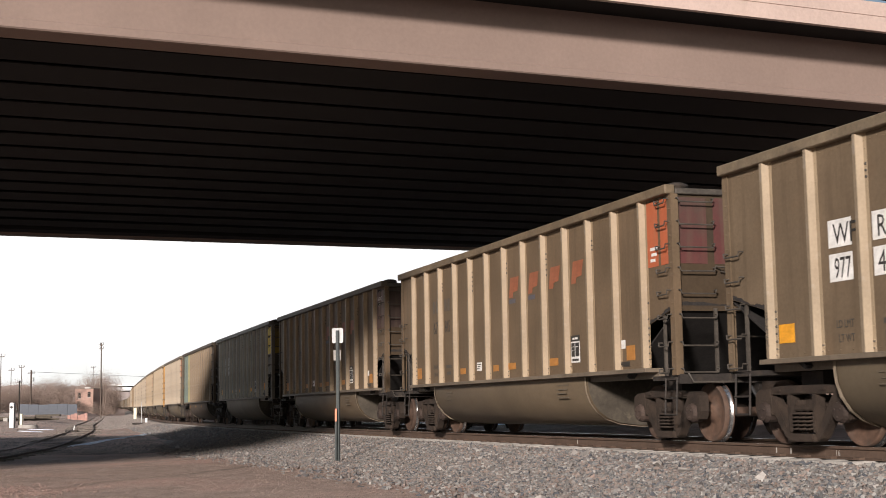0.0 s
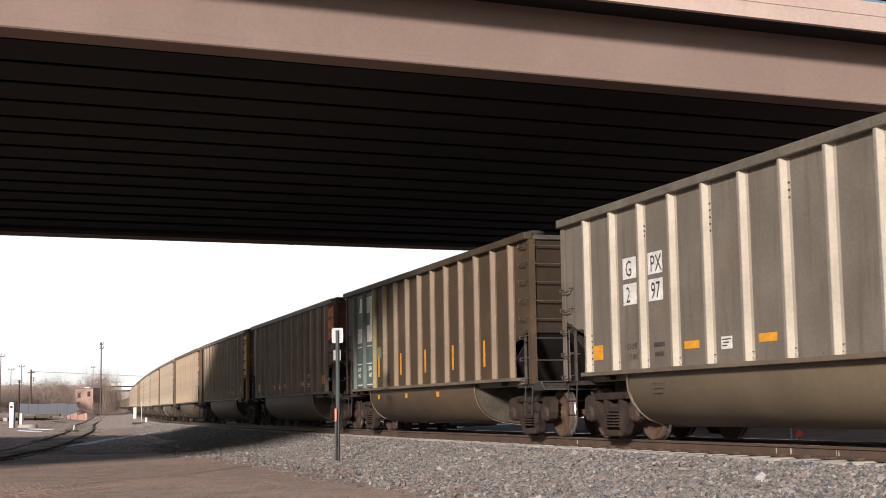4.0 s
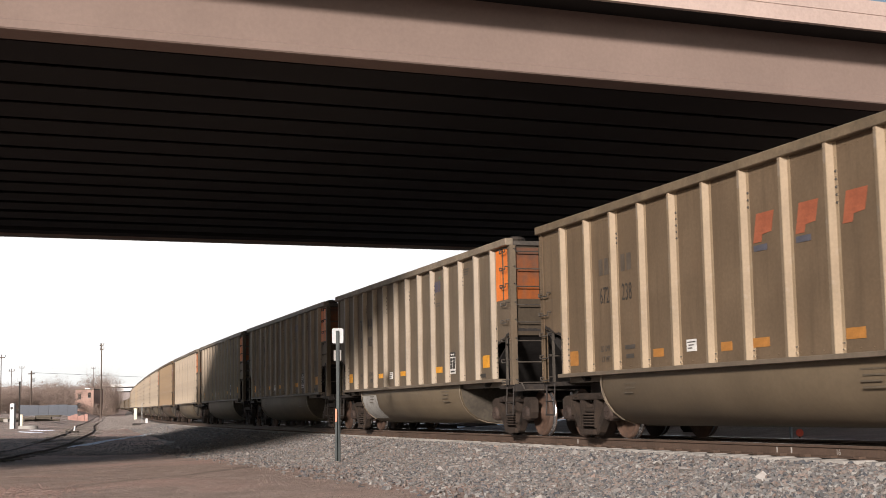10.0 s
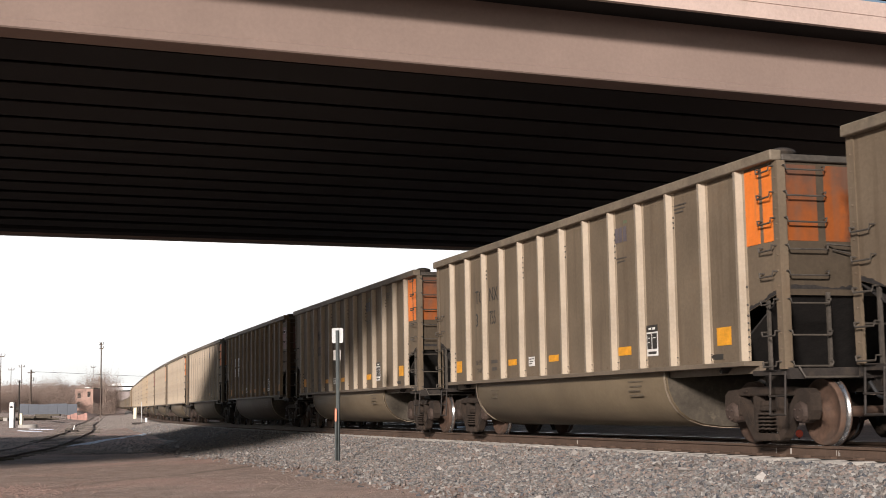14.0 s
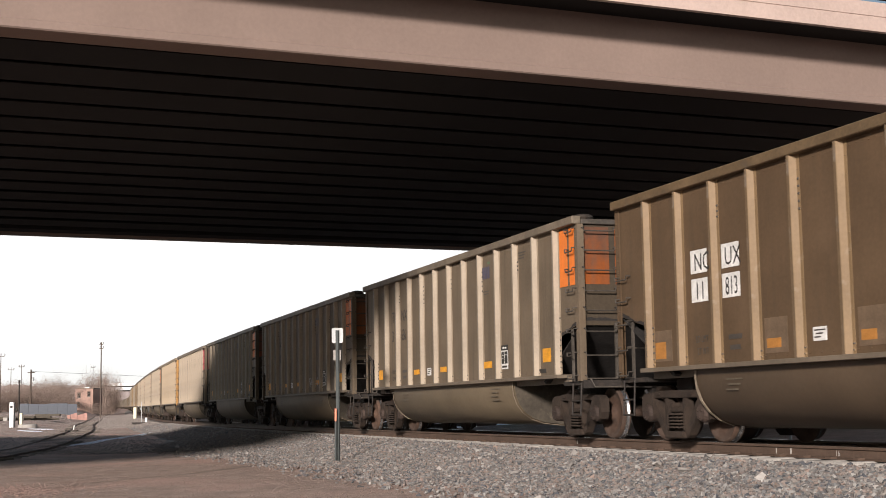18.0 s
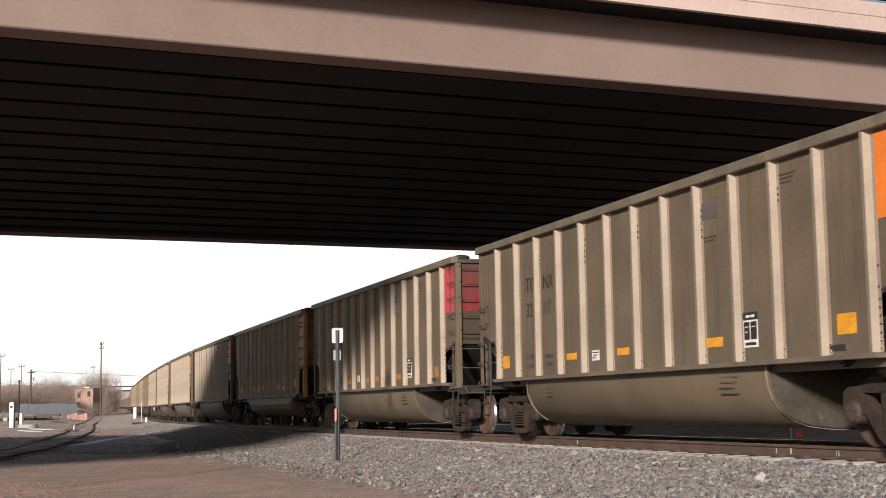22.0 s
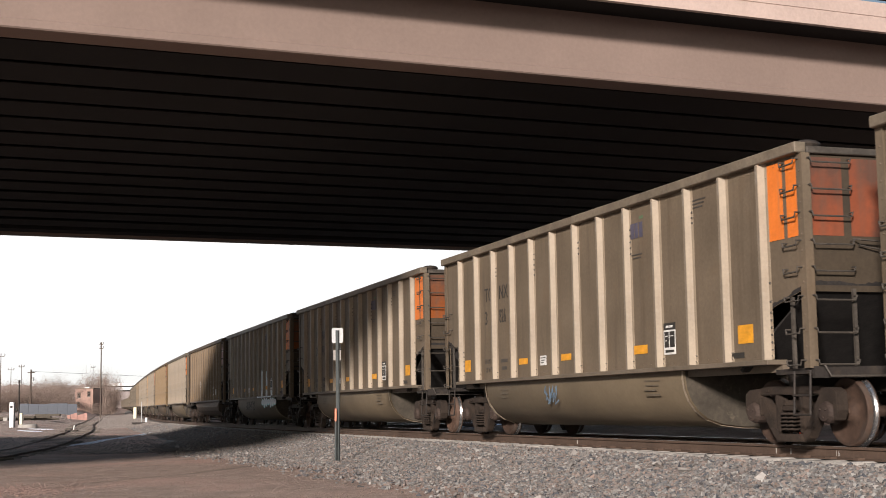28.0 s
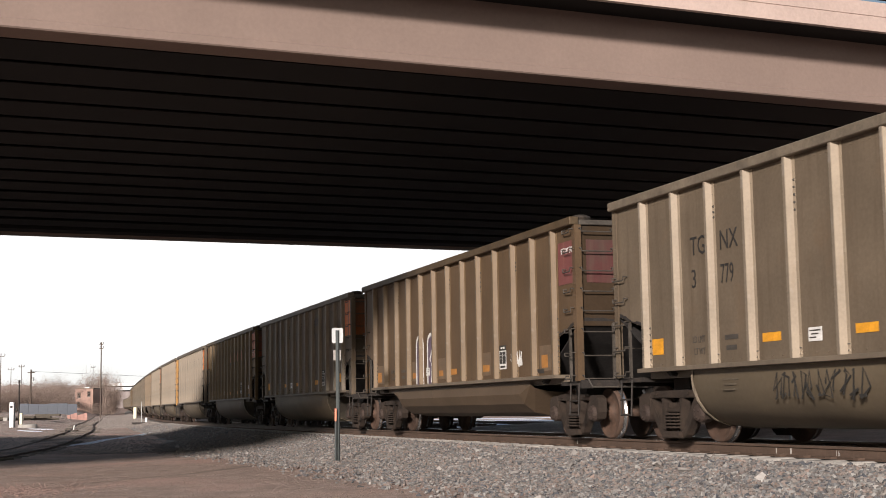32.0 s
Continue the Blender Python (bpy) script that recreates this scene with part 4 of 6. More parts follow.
def build_sign():
    x, y = -2.56, 33.0
    sg = thing("sign_post", "grey steel channel post with two small white plates seen from behind", "sign post", Matrix.Translation((x, y, -0.60)))
    o = [(-0.045, 0.02), (-0.045, 0.028), (-0.024, 0.028), (-0.020, -0.02), (0.020, -0.02), (0.024, 0.028), (0.045, 0.028), (0.045, 0.02), (0.028, 0.018), (0.026, -0.028), (-0.026, -0.028), (-0.028, 0.018)]
    post = part("post", prism(B(), o, "z", -0.25, 3.08), M_SIGNPOST, sg)
    for z in (2.9, 3.06, 2.46, 2.6):
        part("bolt", rivets(B(), [(0, -0.030, z)], 0.012, (0, -1, 0)), M_BLACK, post)
    b = prism(B(), rounded(0.27, 0.36, 0.04), "y", 0.036, 0.040)
    bmesh.ops.translate(b, verts=b.verts, vec=(0, 0, 2.96))
    part("upper_plate", b, M_SIGNBACK, sg, "white rounded sign plate")
    b = prism(B(), rounded(0.18, 0.25, 0.012), "y", 0.036, 0.040)
    bmesh.ops.translate(b, verts=b.verts, vec=(-0.01, 0, 2.49))
    part("lower_plate", b, M_CTIE, sg, "small dull white plate")
    st = thing("marker_stake", "thin grey stake with an orange reflective tip", "stake", Matrix.Translation((x - 0.055, y - 0.10, -0.60)) @ Matrix.Rotation(radians(0.6), 4, "Y"))
    part("stake", box(B(), -0.022, 0.022, -0.008, 0.008, -0.2, 0.92, 0.003), M_SIGNPOST, st)
    part("tip", box(B(), -0.023, 0.023, -0.009, 0.009, 0.921, 1.22, 0.003), M_TIP, st, "orange tip")


M_SIGNBACK = material("chalky white sign sheet", (0.47, 0.48, 0.475), 0.7, fine=(20, 0.06), coarse=(3, 0.1))
M_SIGNPOST = material("dull green grey steel", (0.055, 0.064, 0.062), 0.7, 0.0, fine=(25, 0.15), coarse=(3, 0.2))
build_sign()


def build_target():
    """Small red round target on a stub behind the tracks."""
    x, y = 7.62, 30.0
    z = -0.30
    t = thing("switch_target", "small red round target on a low black stand", "switch stand", Matrix.Translation((x, y, z)))
    part("disc", lathe(B(), [(-0.010, 0.075), (0.0, 0.085), (0.010, 0.075)], "y", 20), M_RED, t, "bright red disc", at=Matrix.Translation((0, 0, 0.225)))
    part("stem", tube(B(), [(0, 0.02, -0.25), (0, 0.02, 0.22)], 0.02), M_BLACK, t)
    part("base", box(B(), -0.02, 0.30, -0.06, 0.06, -0.25, 0.10, 0.02), M_BLACK, t)
    p = thing("pipe_post", "thin grey pipe post behind the tracks", "post", Matrix.Translation((x - 0.19, y, z)))
    part("pipe", tube(B(), [(0, 0, -0.25), (0, 0, 1.9)], 0.035, 8), M_GALV, p)


build_target()


def marker_post(name, label, x, y, w, h, mat, z=None):
    m = on_ground(x, y) if z is None else Matrix.Translation((x, y, z))
    t = thing(name, label, "marker post", m)
    part("post", box(B(), -w / 2, w / 2, -w / 3, w / 3, -0.3, h, 0.02), mat, t)
    part("cap", box(B(), -w / 2 - 0.02, w / 2 + 0.02, -w / 3 - 0.02, w / 3 + 0.02, h + 0.001, h + 0.05, 0.01), mat, t)
    return t


def build_siding_things():
    # tall white case with a dark face by a concrete pad
    case = thing("signal_case", "tall narrow white equipment case with a dark round vent", "equipment case", on_ground(-32.8, 105))
    part("case", box(B(), -0.15, 0.15, -0.2, 0.2, -0.3, 1.9, 0.03), M_WHITE, case)
    part("vent", lathe(B(), [(-0.23, 0.09), (-0.201, 0.11)], "y", 14), M_BLACK, case, at=Matrix.Translation((0, 0, 1.55)))
    part("side_trim", box(B(), 0.151, 0.18, -0.2, 0.2, 0.0, 1.8), M_GALV, case)
    pipe = thing("steel_mast", "dark slender steel mast beside the white case", "mast", on_ground(-32.9, 107))
    part("mast", tube(B(), [(0, 0, -0.3), (0, 0, 3.4)], 0.06, 8), M_STEEL, pipe)
    part("mast_cap", tube(B(), [(0, 0, 3.401), (0, 0, 3.6)], 0.08, 8), M_STEEL, pipe)
    pad = thing("concrete_pad", "low round grey concrete pad on the dirt", "concrete pad", on_ground(-31.3, 104))
    part("pad", lathe(B(), [(-0.2, 0.75), (0.22, 0.7), (0.25, 0.64)], "z", 24), M_CTIE, pad)
    marker_post("marker_post", "short square cream marker post in the dirt", -36.1, 118, 0.25, 0.92, M_CREAM)
    marker_post("marker_post", "short square cream marker post beside the ballast", -36.9, 165, 0.36, 1.26, M_CREAM, -0.02)
    sw = thing("switch_stand", "low dark switch stand with a thin mast by the main line", "switch stand", Matrix.Translation((-26.6, 121, -0.42)))
    part("base", box(B(), -0.7, 0.6, -0.25, 0.25, -0.2, 0.22, 0.04), M_STEEL, sw)
    part("mast", tube(B(), [(0.1, 0, 0.2), (0.1, 0, 2.0)], 0.03, 6), M_GALV, sw)
    part("lamp", box(B(), 0.42, 0.62, -0.1, 0.1, 0.22, 0.62, 0.02), M_WHITE, sw, "white lamp box")
    st2 = thing("switch_stand", "low dark ground switch with a white lever cap beside the siding", "switch stand", on_ground(-24.5, 91))
    part("base", box(B(), -0.4, 0.4, -0.2, 0.2, -0.2, 0.12, 0.03), M_STEEL, st2)
    part("lever", tube(B(), [(0.12, 0, 0.1), (0.18, 0, 0.42)], 0.04, 6), M_WHITE, st2)


build_siding_things()


def siding(s, lat):
    s = np.asarray(s, float)
    x = np.interp(s, SID_Y, SID_X)
    k = np.arange(-8, 9, 2.0)
    x = np.mean([np.interp(s + d, SID_Y, SID_X) for d in k], axis=0)
    xa = np.mean([np.interp(s + 1 + d, SID_Y, SID_X) for d in k], axis=0)
    h = np.hypot(xa - x, 1.0)
    return x + lat / h, s - lat * (xa - x) / h


def build_siding():
    sid = thing("siding_track", "rusty siding track half sunk in the dirt", "track", kind="structure")
    for lat in (-0.755, 0.755):
        s = np.arange(20, 372, 2.0)
        x, y = siding(s, lat)
        z = ground_z(*siding(s, 0.8)) + 0.085
        V = np.stack([np.stack([*siding(s, lat + a), z + b], -1) for a, b in RAIL], 1)
        n, m = V.shape[:2]
        idx = np.arange(n * m).reshape(n, m)
        F = np.stack([idx[:-1, :-1], idx[1:, :-1], idx[1:, 1:], idx[:-1, 1:]], -1).reshape(-1, 4)
        part("rail", from_arrays("rail", V.reshape(-1, 3), F, M_RAILDARK), None, sid)
    tie = mesh_of("tie", box(B(), -1.3, 1.3, -0.11, 0.11, -0.15, 0.0, 0.02), M_TIE)
    for k in range(130):
        s = 26 + 0.95 * k
        x, y = siding(s, 0.0)
        xa, ya = siding(s + 1, 0.0)
        part("tie", tie, None, sid, at=Matrix.Translation((x, y, float(ground_z(x, y)) + 0.01)) @ Matrix.Rotation(math.atan2(ya - y, xa - x) - math.pi / 2, 4, "Z"))


M_RAILDARK = material("dark rusty rail", (0.15, 0.112, 0.09), 0.75, fine=(20, 0.2), coarse=(1.2, 0.2))
build_siding()


def snow_strip(lat, s0, s1, w):
    v, f = sweep([(-w, -0.02), (-w * 0.6, 0.05), (w * 0.5, 0.05), (w, -0.02)], s0, s1, 2.0, lat, -0.20, jitter=0.02, seed=int(lat * 10))
    tagged(new("snow_strip", from_arrays("snow_strip", v, f, M_SNOW, True)), "thin strip of old snow lying between the tracks", "snow", "snow patches")


snow_strip(6.6, -75, -26, 0.35)
snow_strip(10.9, -80, -34, 0.45)
snow_strip(2.3, -60, -30, 0.12)


def snow_patch(cx, cy, lx, ly, turn, seed):
    rng = np.random.default_rng(seed)
    n = 40
    a = np.arange(n) * 2 * math.pi / n
    r = 1 + 0.25 * np.sin(3 * a + seed) + 0.15 * rng.normal(size=n)
    b = B()
    c, s = math.cos(turn), math.sin(turn)
    def vert(px, py, dz):
        x, y = cx + px * c - py * s, cy + px * s + py * c
        return b.verts.new((x, y, float(ground_z(x, y)) + dz))
    outer = [vert(lx * r[k] * math.cos(a[k]), ly * r[k] * math.sin(a[k]), -0.02) for k in range(n)]
    inner = [vert(0.8 * lx * r[k] * math.cos(a[k]), 0.8 * ly * r[k] * math.sin(a[k]), 0.05) for k in range(n)]
    for k in range(n):
        b.faces.new((outer[k], outer[(k + 1) % n], inner[(k + 1) % n], inner[k]))
    b.faces.new(inner)
    return tagged(new("snow_patch", mesh_of("snow_patch", b, M_SNOW, True)), "thin patch of old snow lying on the dirt", "snow", "snow patches")


for cx, cy, lx, ly, tn, sd in ((-16.2, 66, 8.0, 0.14, 1.60, 1), (-17.3, 82, 6.0, 0.24, 1.62, 3), (-14.8, 93, 4.0, 0.3, 1.75, 7), (-29.4, 101, 0.9, 0.6, 0.3, 4), (-27.5, 92, 0.7, 0.5, 0.2, 6),
                               (0.5, 92, 7, 2.2, 0.2, 11), (7, 85, 5, 1.4, 0.1, 12), (-6, 99, 6, 1.8, 0.3, 13), (4, 105, 8, 2.0, 0.1, 14)):
    snow_patch(cx, cy, lx, ly, tn, sd)


# ---- far things beyond the siding ----
def build_floodlight(name, x, y, h, heads, label, r=0.16):
    t = thing(name, label, "light pole", on_ground(x, y))
    part("pole", tube(B(), [(0, 0, -0.5), (0, 0, h * 0.5), (0, 0, h)], [r, r * 0.85, r * 0.6], 10), M_POLE, t)
    for k, (hz, w) in enumerate(heads):
        arm = part("crossarm", box(B(), -w / 2, w / 2, -0.06, 0.06, hz - 0.06, hz + 0.06), M_POLE, t)
        for s in (-1, 1):
            part("lamp_head", box(B(), s * w / 2 - 0.13, s * w / 2 + 0.13, -0.2, 0.1, hz + 0.07, hz + 0.42, 0.04), M_GALV, arm)
    return t


def build_far():
    build_floodlight("light_pole", -54.7, 220, 11.9, ((10.9, 0.55), (11.5, 0.5)), "tall brown timber pole with floodlights at its top", 0.13)
    for x, y, h in ((-89.4, 285, 9.0), (-94.3, 308, 10.2), (-103.0, 405, 12.6), (-74.2, 231, 10.0)):
        build_floodlight("light_pole", x, y, h, ((h - 0.5, 1.1),), "slender yard light pole with twin heads", 0.10)
    up = thing("utility_pole", "brown timber utility pole with a short crossarm", "utility pole", on_ground(-71.8, 240))
    part("pole", tube(B(), [(0, 0, -0.5), (0, 0, 7.4)], [0.19, 0.13], 8), M_POLE, up)
    part("crossarm", box(B(), -0.6, 0.6, -0.07, 0.07, 6.8, 6.95), M_POLE, up)
    part("transformer", tube(B(), [(0.35, 0, 5.4), (0.35, 0, 6.1)], 0.2, 10), M_GALV, up)
    wire = new("overhead_wire", mesh_of("overhead_wire", tube(B(), [(-71.8, 240, 8.1), (-60, 275, 7.9), (-42, 330, 8.1), (-20, 400, 9.2)], 0.025, 4), M_BLACK))
    tagged(wire, "thin black overhead wire between poles", "wire")
    # sheeted fence
    fence = thing("sheet_fence", "blue grey sheeted yard fence on steel posts", "fence", Matrix.Translation((-55.4, 188, 0)))
    for k in range(6):
        m = Matrix.Translation((-6.1 + 1.4 * k, 12, float(ground_z(-61.5 + 1.4 * k, 200)))) @ Matrix.Rotation(radians(4), 4, "Z")
        part("fence_panel", box(B(), 0, 1.36, -0.03, 0.03, -0.4, 1.55 - 0.03 * (k % 3)), M_FENCE, fence, at=m)
        part("fence_post", box(B(), -0.05, -0.005, -0.06, 0.06, -0.5, 1.60), M_FENCE, fence, at=m)
    # brick building with a flat pale roof
    bld = thing("brick_building", "two storey tan brick building with a pale flat roof", "building", Matrix.Translation((-77.2, 300, float(ground_z(-77.2, 300)))))
    part("walls", box(B(), -1.9, 2.0, -4, 4, -1.0, 4.9), M_BRICK, bld)
    part("roof", box(B(), -2.0, 2.1, -4.1, 4.1, 4.901, 5.02), M_SILL, bld, "thin tan roof edge")
    part("roof_hatch", box(B(), 0.0, 1.1, -3.6, -2.2, 5.021, 5.25, 0.06), M_WHITE, bld, "white roof hatch")
    for x, z in ((-1.1, 1.0), (-1.0, 3.0), (1.1, 3.2)):
        w = part("window", box(B(), x - 0.32, x + 0.32, -4.06, -4.005, z, z + 1.1), M_STEEL, bld)
        part("window_sill", box(B(), x - 0.4, x + 0.4, -4.12, -4.0, z - 0.12, z - 0.003), M_CTIE, w)
    # low far buildings and trailers on the rise
    for x, y, w, h, mat, nm, lab in ((-118, 380, 16, 5.2, M_WHITE, "trailer", "long white trailer parked on the rise"), (-136, 420, 14, 5.4, M_BRICK, "warehouse", "low tan warehouse far off"),
                                     (-100, 352, 7, 4.4, M_GALV, "trailer", "grey trailer parked far off"), (-110, 330, 5, 4.4, M_WHITE, "trailer", "white trailer parked behind the brush")):
        t = thing(nm, lab, nm, Matrix.Translation((x, y, float(ground_z(x, y)) + 1.6)))
        part("box", box(B(), -w / 2, w / 2, -1.4, 1.4, -0.6, h - 1.6, 0.05), mat, t)
        part("underframe", box(B(), -w / 2 + 0.3, w / 2 - 0.3, -1.2, 1.2, -2.2, -0.61), M_STEEL, t)
        part("roof_rail", box(B(), -w / 2 - 0.05, w / 2 + 0.05, -1.45, 1.45, h - 1.599, h - 1.45), M_GALV, t)
    # far road overpass
    ov = thing("far_overpass", "distant road overpass with pale girders over the line", "bridge", Matrix.Translation((-110, 520, 2.1)), kind="structure")
    part("girder", box(B(), -20, 160, -0.6, 0.6, 7.2, 8.5), M_GALV, ov)
    part("parapet", box(B(), -20, 160, -1.0, -0.7, 8.9, 9.8), M_WHITE, ov)
    part("deck", box(B(), -20, 160, -1.0, 9.0, 8.5, 8.9), M_DECK_SHADE, ov)
    part("back_girder", box(B(), -20, 160, 8, 9.0, 6.9, 8.5), M_DECK_SHADE, ov)
    for x in (-16, 6, 34, 70):
        part("pier", box(B(), x - 0.6, x + 0.6, 0, 8, -4, 7.199), M_CTIE, ov)
    # junk by the siding
    rng = random.Random(5)
    pile = thing("tie_pile", "heap of old timber ties and scrap on the dirt", "scrap heap", on_ground(-42.5, 140))
    for k in range(12):
        part("old_tie", box(B(), -1.2, 1.2, -0.11, 0.11, 0, 0.2, 0.02), M_TIE, pile, at=Matrix.Translation((rng.uniform(-3, 2.5), rng.uniform(-0.8, 0.8), 0.04 + 0.2 * (k // 5))) @ Matrix.Rotation(rng.uniform(-0.5, 0.5), 4, "Z"))
    for k in range(5):
        part("concrete_block", box(B(), -0.25, 0.25, -0.2, 0.2, 0, 0.35, 0.04), M_CTIE, pile, at=Matrix.Translation((-3.5 + 0.9 * k + rng.uniform(-0.2, 0.2), -0.9, 0.0)) @ Matrix.Rotation(rng.uniform(-0.6, 0.6), 4, "Z"))
    mesh_f = thing("safety_mesh", "faded orange safety mesh round a small heap", "barrier mesh", on_ground(-45.6, 172) @ Matrix.Diagonal((0.55, 0.8, 0.9, 1)))
    for k in range(6):
        part("mesh_panel", box(B(), -2.3 + 0.75 * k, -2.3 + 0.75 * k + 0.7, -0.02 + 0.1 * (k % 2), 0.02 + 0.1 * (k % 2), 0.0, 0.75 + 0.12 * (k % 3)), M_ORANGE, mesh_f)
    part("heap", box(B(), -1.8, 1.6, 0.3, 1.5, -0.2, 0.55, 0.2), M_TIE, mesh_f)
    car = thing("parked_pickup", "small teal and white pickup parked by the fence", "pickup", on_ground(-79.6, 262))
    part("cab", box(B(), -0.8, 0.8, -0.8, 0.8, 0.9, 1.6, 0.2), M_WHITE, car)
    part("body", box(B(), -0.95, 0.95, -2.2, 2.2, 0.4, 0.9, 0.08), M_TEAL, car)
    for sx in (-0.85, 0.85):
        for sy in (-1.4, 1.4):
            part("wheel", lathe(B(), [(-0.1, 0.36), (0.1, 0.36)], "x", 14), M_BLACK, car, at=Matrix.Translation((sx, sy, 0.36)))


M_TEAL = material("pale teal paint", (0.22, 0.42, 0.42), 0.5, fine=(8, 0.1), coarse=(1, 0.1))
build_far()


def twig_tree(name, x, y, h, w, seed, label, n=900, mat=None):
    """Bare winter tree or brush: forked limbs and a haze of thin twigs."""
    rng = random.Random(seed)
    t = thing(name, label, "tree" if h > 4 else "bush", on_ground(x, y), "bare brush beyond the siding")
    b = B()
    tips = []
    for k in range(7):
        a = rng.uniform(0, 2 * math.pi)
        r1, r2 = rng.uniform(0.1, 0.25) * w, rng.uniform(0.3, 0.5) * w
        p0, p1, p2 = Vector((0.1 * w * math.cos(a), 0.1 * w * math.sin(a), -0.2)), Vector((r1 * math.cos(a), r1 * math.sin(a), h * rng.uniform(0.3, 0.5))), Vector((r2 * math.cos(a + 0.4), r2 * math.sin(a + 0.4), h * rng.uniform(0.65, 0.95)))
        tube(b, [p0, p1, p2], [0.02 * h, 0.012 * h, 0.004 * h], 5)
        tips += [p1, p2, p1.lerp(p2, 0.5), p0.lerp(p1, 0.6)]
    part("branchwork", b, mat or M_BARK, t)
    rg = np.random.default_rng(seed)
    base = np.array([tips[i] for i in rg.integers(0, len(tips), n)])
    base = base + rg.normal(size=(n, 3)) * np.array([w * 0.11, w * 0.11, h * 0.10])
    d = rg.normal(size=(n, 3)) * np.array([w * 0.12, w * 0.17, h * 0.13]) + np.array([0, 0, h * 0.06])
    side = np.cross(d, rg.normal(size=(n, 3)))
    side /= np.linalg.norm(side, axis=1)[:, None] + 1e-6
    th = 0.012 + 0.008 * rg.random((n, 1))
    V = np.stack([base - side * th, base + side * th, base + d], 1).reshape(-1, 3)
    V[:, 2] = np.maximum(V[:, 2], -0.1)
    part("crown", from_arrays("crown", V, np.arange(3 * n).reshape(-1, 3), mat or M_BARK), None, t)
    return t


rg = random.Random(21)
for k in range(34):
    y = rg.uniform(235, 345)
    u = rg.uniform(-0.345, -0.270)
    twig_tree("bare_bush", u * y, y, rg.uniform(2.6, 5.2) * y / 270, rg.uniform(5, 9), 100 + k, "bare brown winter brush", 2000)
for k in range(6):
    y = rg.uniform(275, 292)
    twig_tree("bare_bush", (-0.262 + 0.0035 * k) * y, y, rg.uniform(1.6, 2.4), 3.5, 200 + k, "low bare brown brush by the brick building", 600)
for x, y, h, w, sd in ((-81.5, 325, 9.2, 7, 1), (-78.5, 322, 8.0, 6, 2), (-84, 330, 8.4, 7, 3), (-90.5, 330, 7.4, 8, 4), (-95, 335, 6.4, 8, 5), (-76, 318, 6.0, 5, 6), (-100, 340, 6.5, 8, 7)):
    twig_tree("bare_tree", x, y, h, w, sd, "bare brown winter tree with fine twigs", 3600)


def build_skyline():
    """Low wooded rise along the horizon."""
    rng = np.random.default_rng(8)
    ang = np.radians(np.arange(-40, 40.01, 0.12))
    R = 900
    h = 15 + 3.0 * np.sin(ang * 40) + 2.0 * rng.random(len(ang)) + 2 * np.sin(ang * 97)
    b = []
    for a, t in zip(ang, h):
        b += [(R * math.sin(a), R * math.cos(a), -5.0), (R * math.sin(a), R * math.cos(a), t), (1.05 * R * math.sin(a), 1.05 * R * math.cos(a), t * 0.6)]
    V = np.array(b)
    n = len(ang)
    i = np.arange(n - 1) * 3
    F = np.concatenate([np.stack([i, i + 3, i + 4, i + 1], -1), np.stack([i + 1, i + 4, i + 5, i + 2], -1)])
    tagged(new("backdrop", from_arrays("backdrop", V, F, M_HAZE)), "hazy grey brown wooded rise on the horizon", "hills", kind="structure")


M_HAZE = material("hazy distant brush", (0.30, 0.26, 0.245), 0.95, fine=(0.5, 0.2), coarse=(0.05, 0.2))
build_skyline()

# ---- the train: one car copied, then painted and lettered car by car ----
CARS = []
ORANGE, RUST, YELLOW, CRIMSON, MAROON, AMBER = (0.66, 0.17, 0.025), (0.36, 0.095, 0.04), (0.66, 0.46, 0.02), (0.52, 0.045, 0.06), (0.15, 0.048, 0.044), (0.41, 0.225, 0.08)
REFLECT, DULL = (0.60, 0.27, 0.02), (0.34, 0.15, 0.035)
WHITE, INK, GREY_INK = (0.62, 0.61, 0.58), (0.025, 0.023, 0.02), (0.050, 0.043, 0.036)
BROWN_BODY, GREY_BODY = (0.100, 0.068, 0.042), (0.15, 0.13, 0.105)
_glyphs = {}
_plates = {}


def at_a(a):
    """Car x of a place a metres forward of the rear end."""
    return a - HALF + 0.15


def rect(name, car, a0, a1, z0, z1, color, mat=None, y=-1.5035, label=""):
    key = ("side", round(a1 - a0, 3), round(z1 - z0, 3), mat.name if mat else "")
    if key not in _plates:
        _plates[key] = mesh_of(name, box(B(), 0, a1 - a0, -0.004, 0, 0, z1 - z0), mat or M_MARK)
    ob = part(name, _plates[key], None, car, label, Matrix.Translation((at_a(a0), y, z0)))
    ob.color = (*color, 1)
    return ob


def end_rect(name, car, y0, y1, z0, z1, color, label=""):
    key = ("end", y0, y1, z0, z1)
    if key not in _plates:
        _plates[key] = mesh_of(name, box(B(), 0, 0.004, y0, y1, z0, z1), M_ENDPATCH_SHADE)
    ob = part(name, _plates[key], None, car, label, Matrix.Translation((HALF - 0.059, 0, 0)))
    # end patches at 0.6: shade between the cars is painted in
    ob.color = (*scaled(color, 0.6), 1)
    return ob


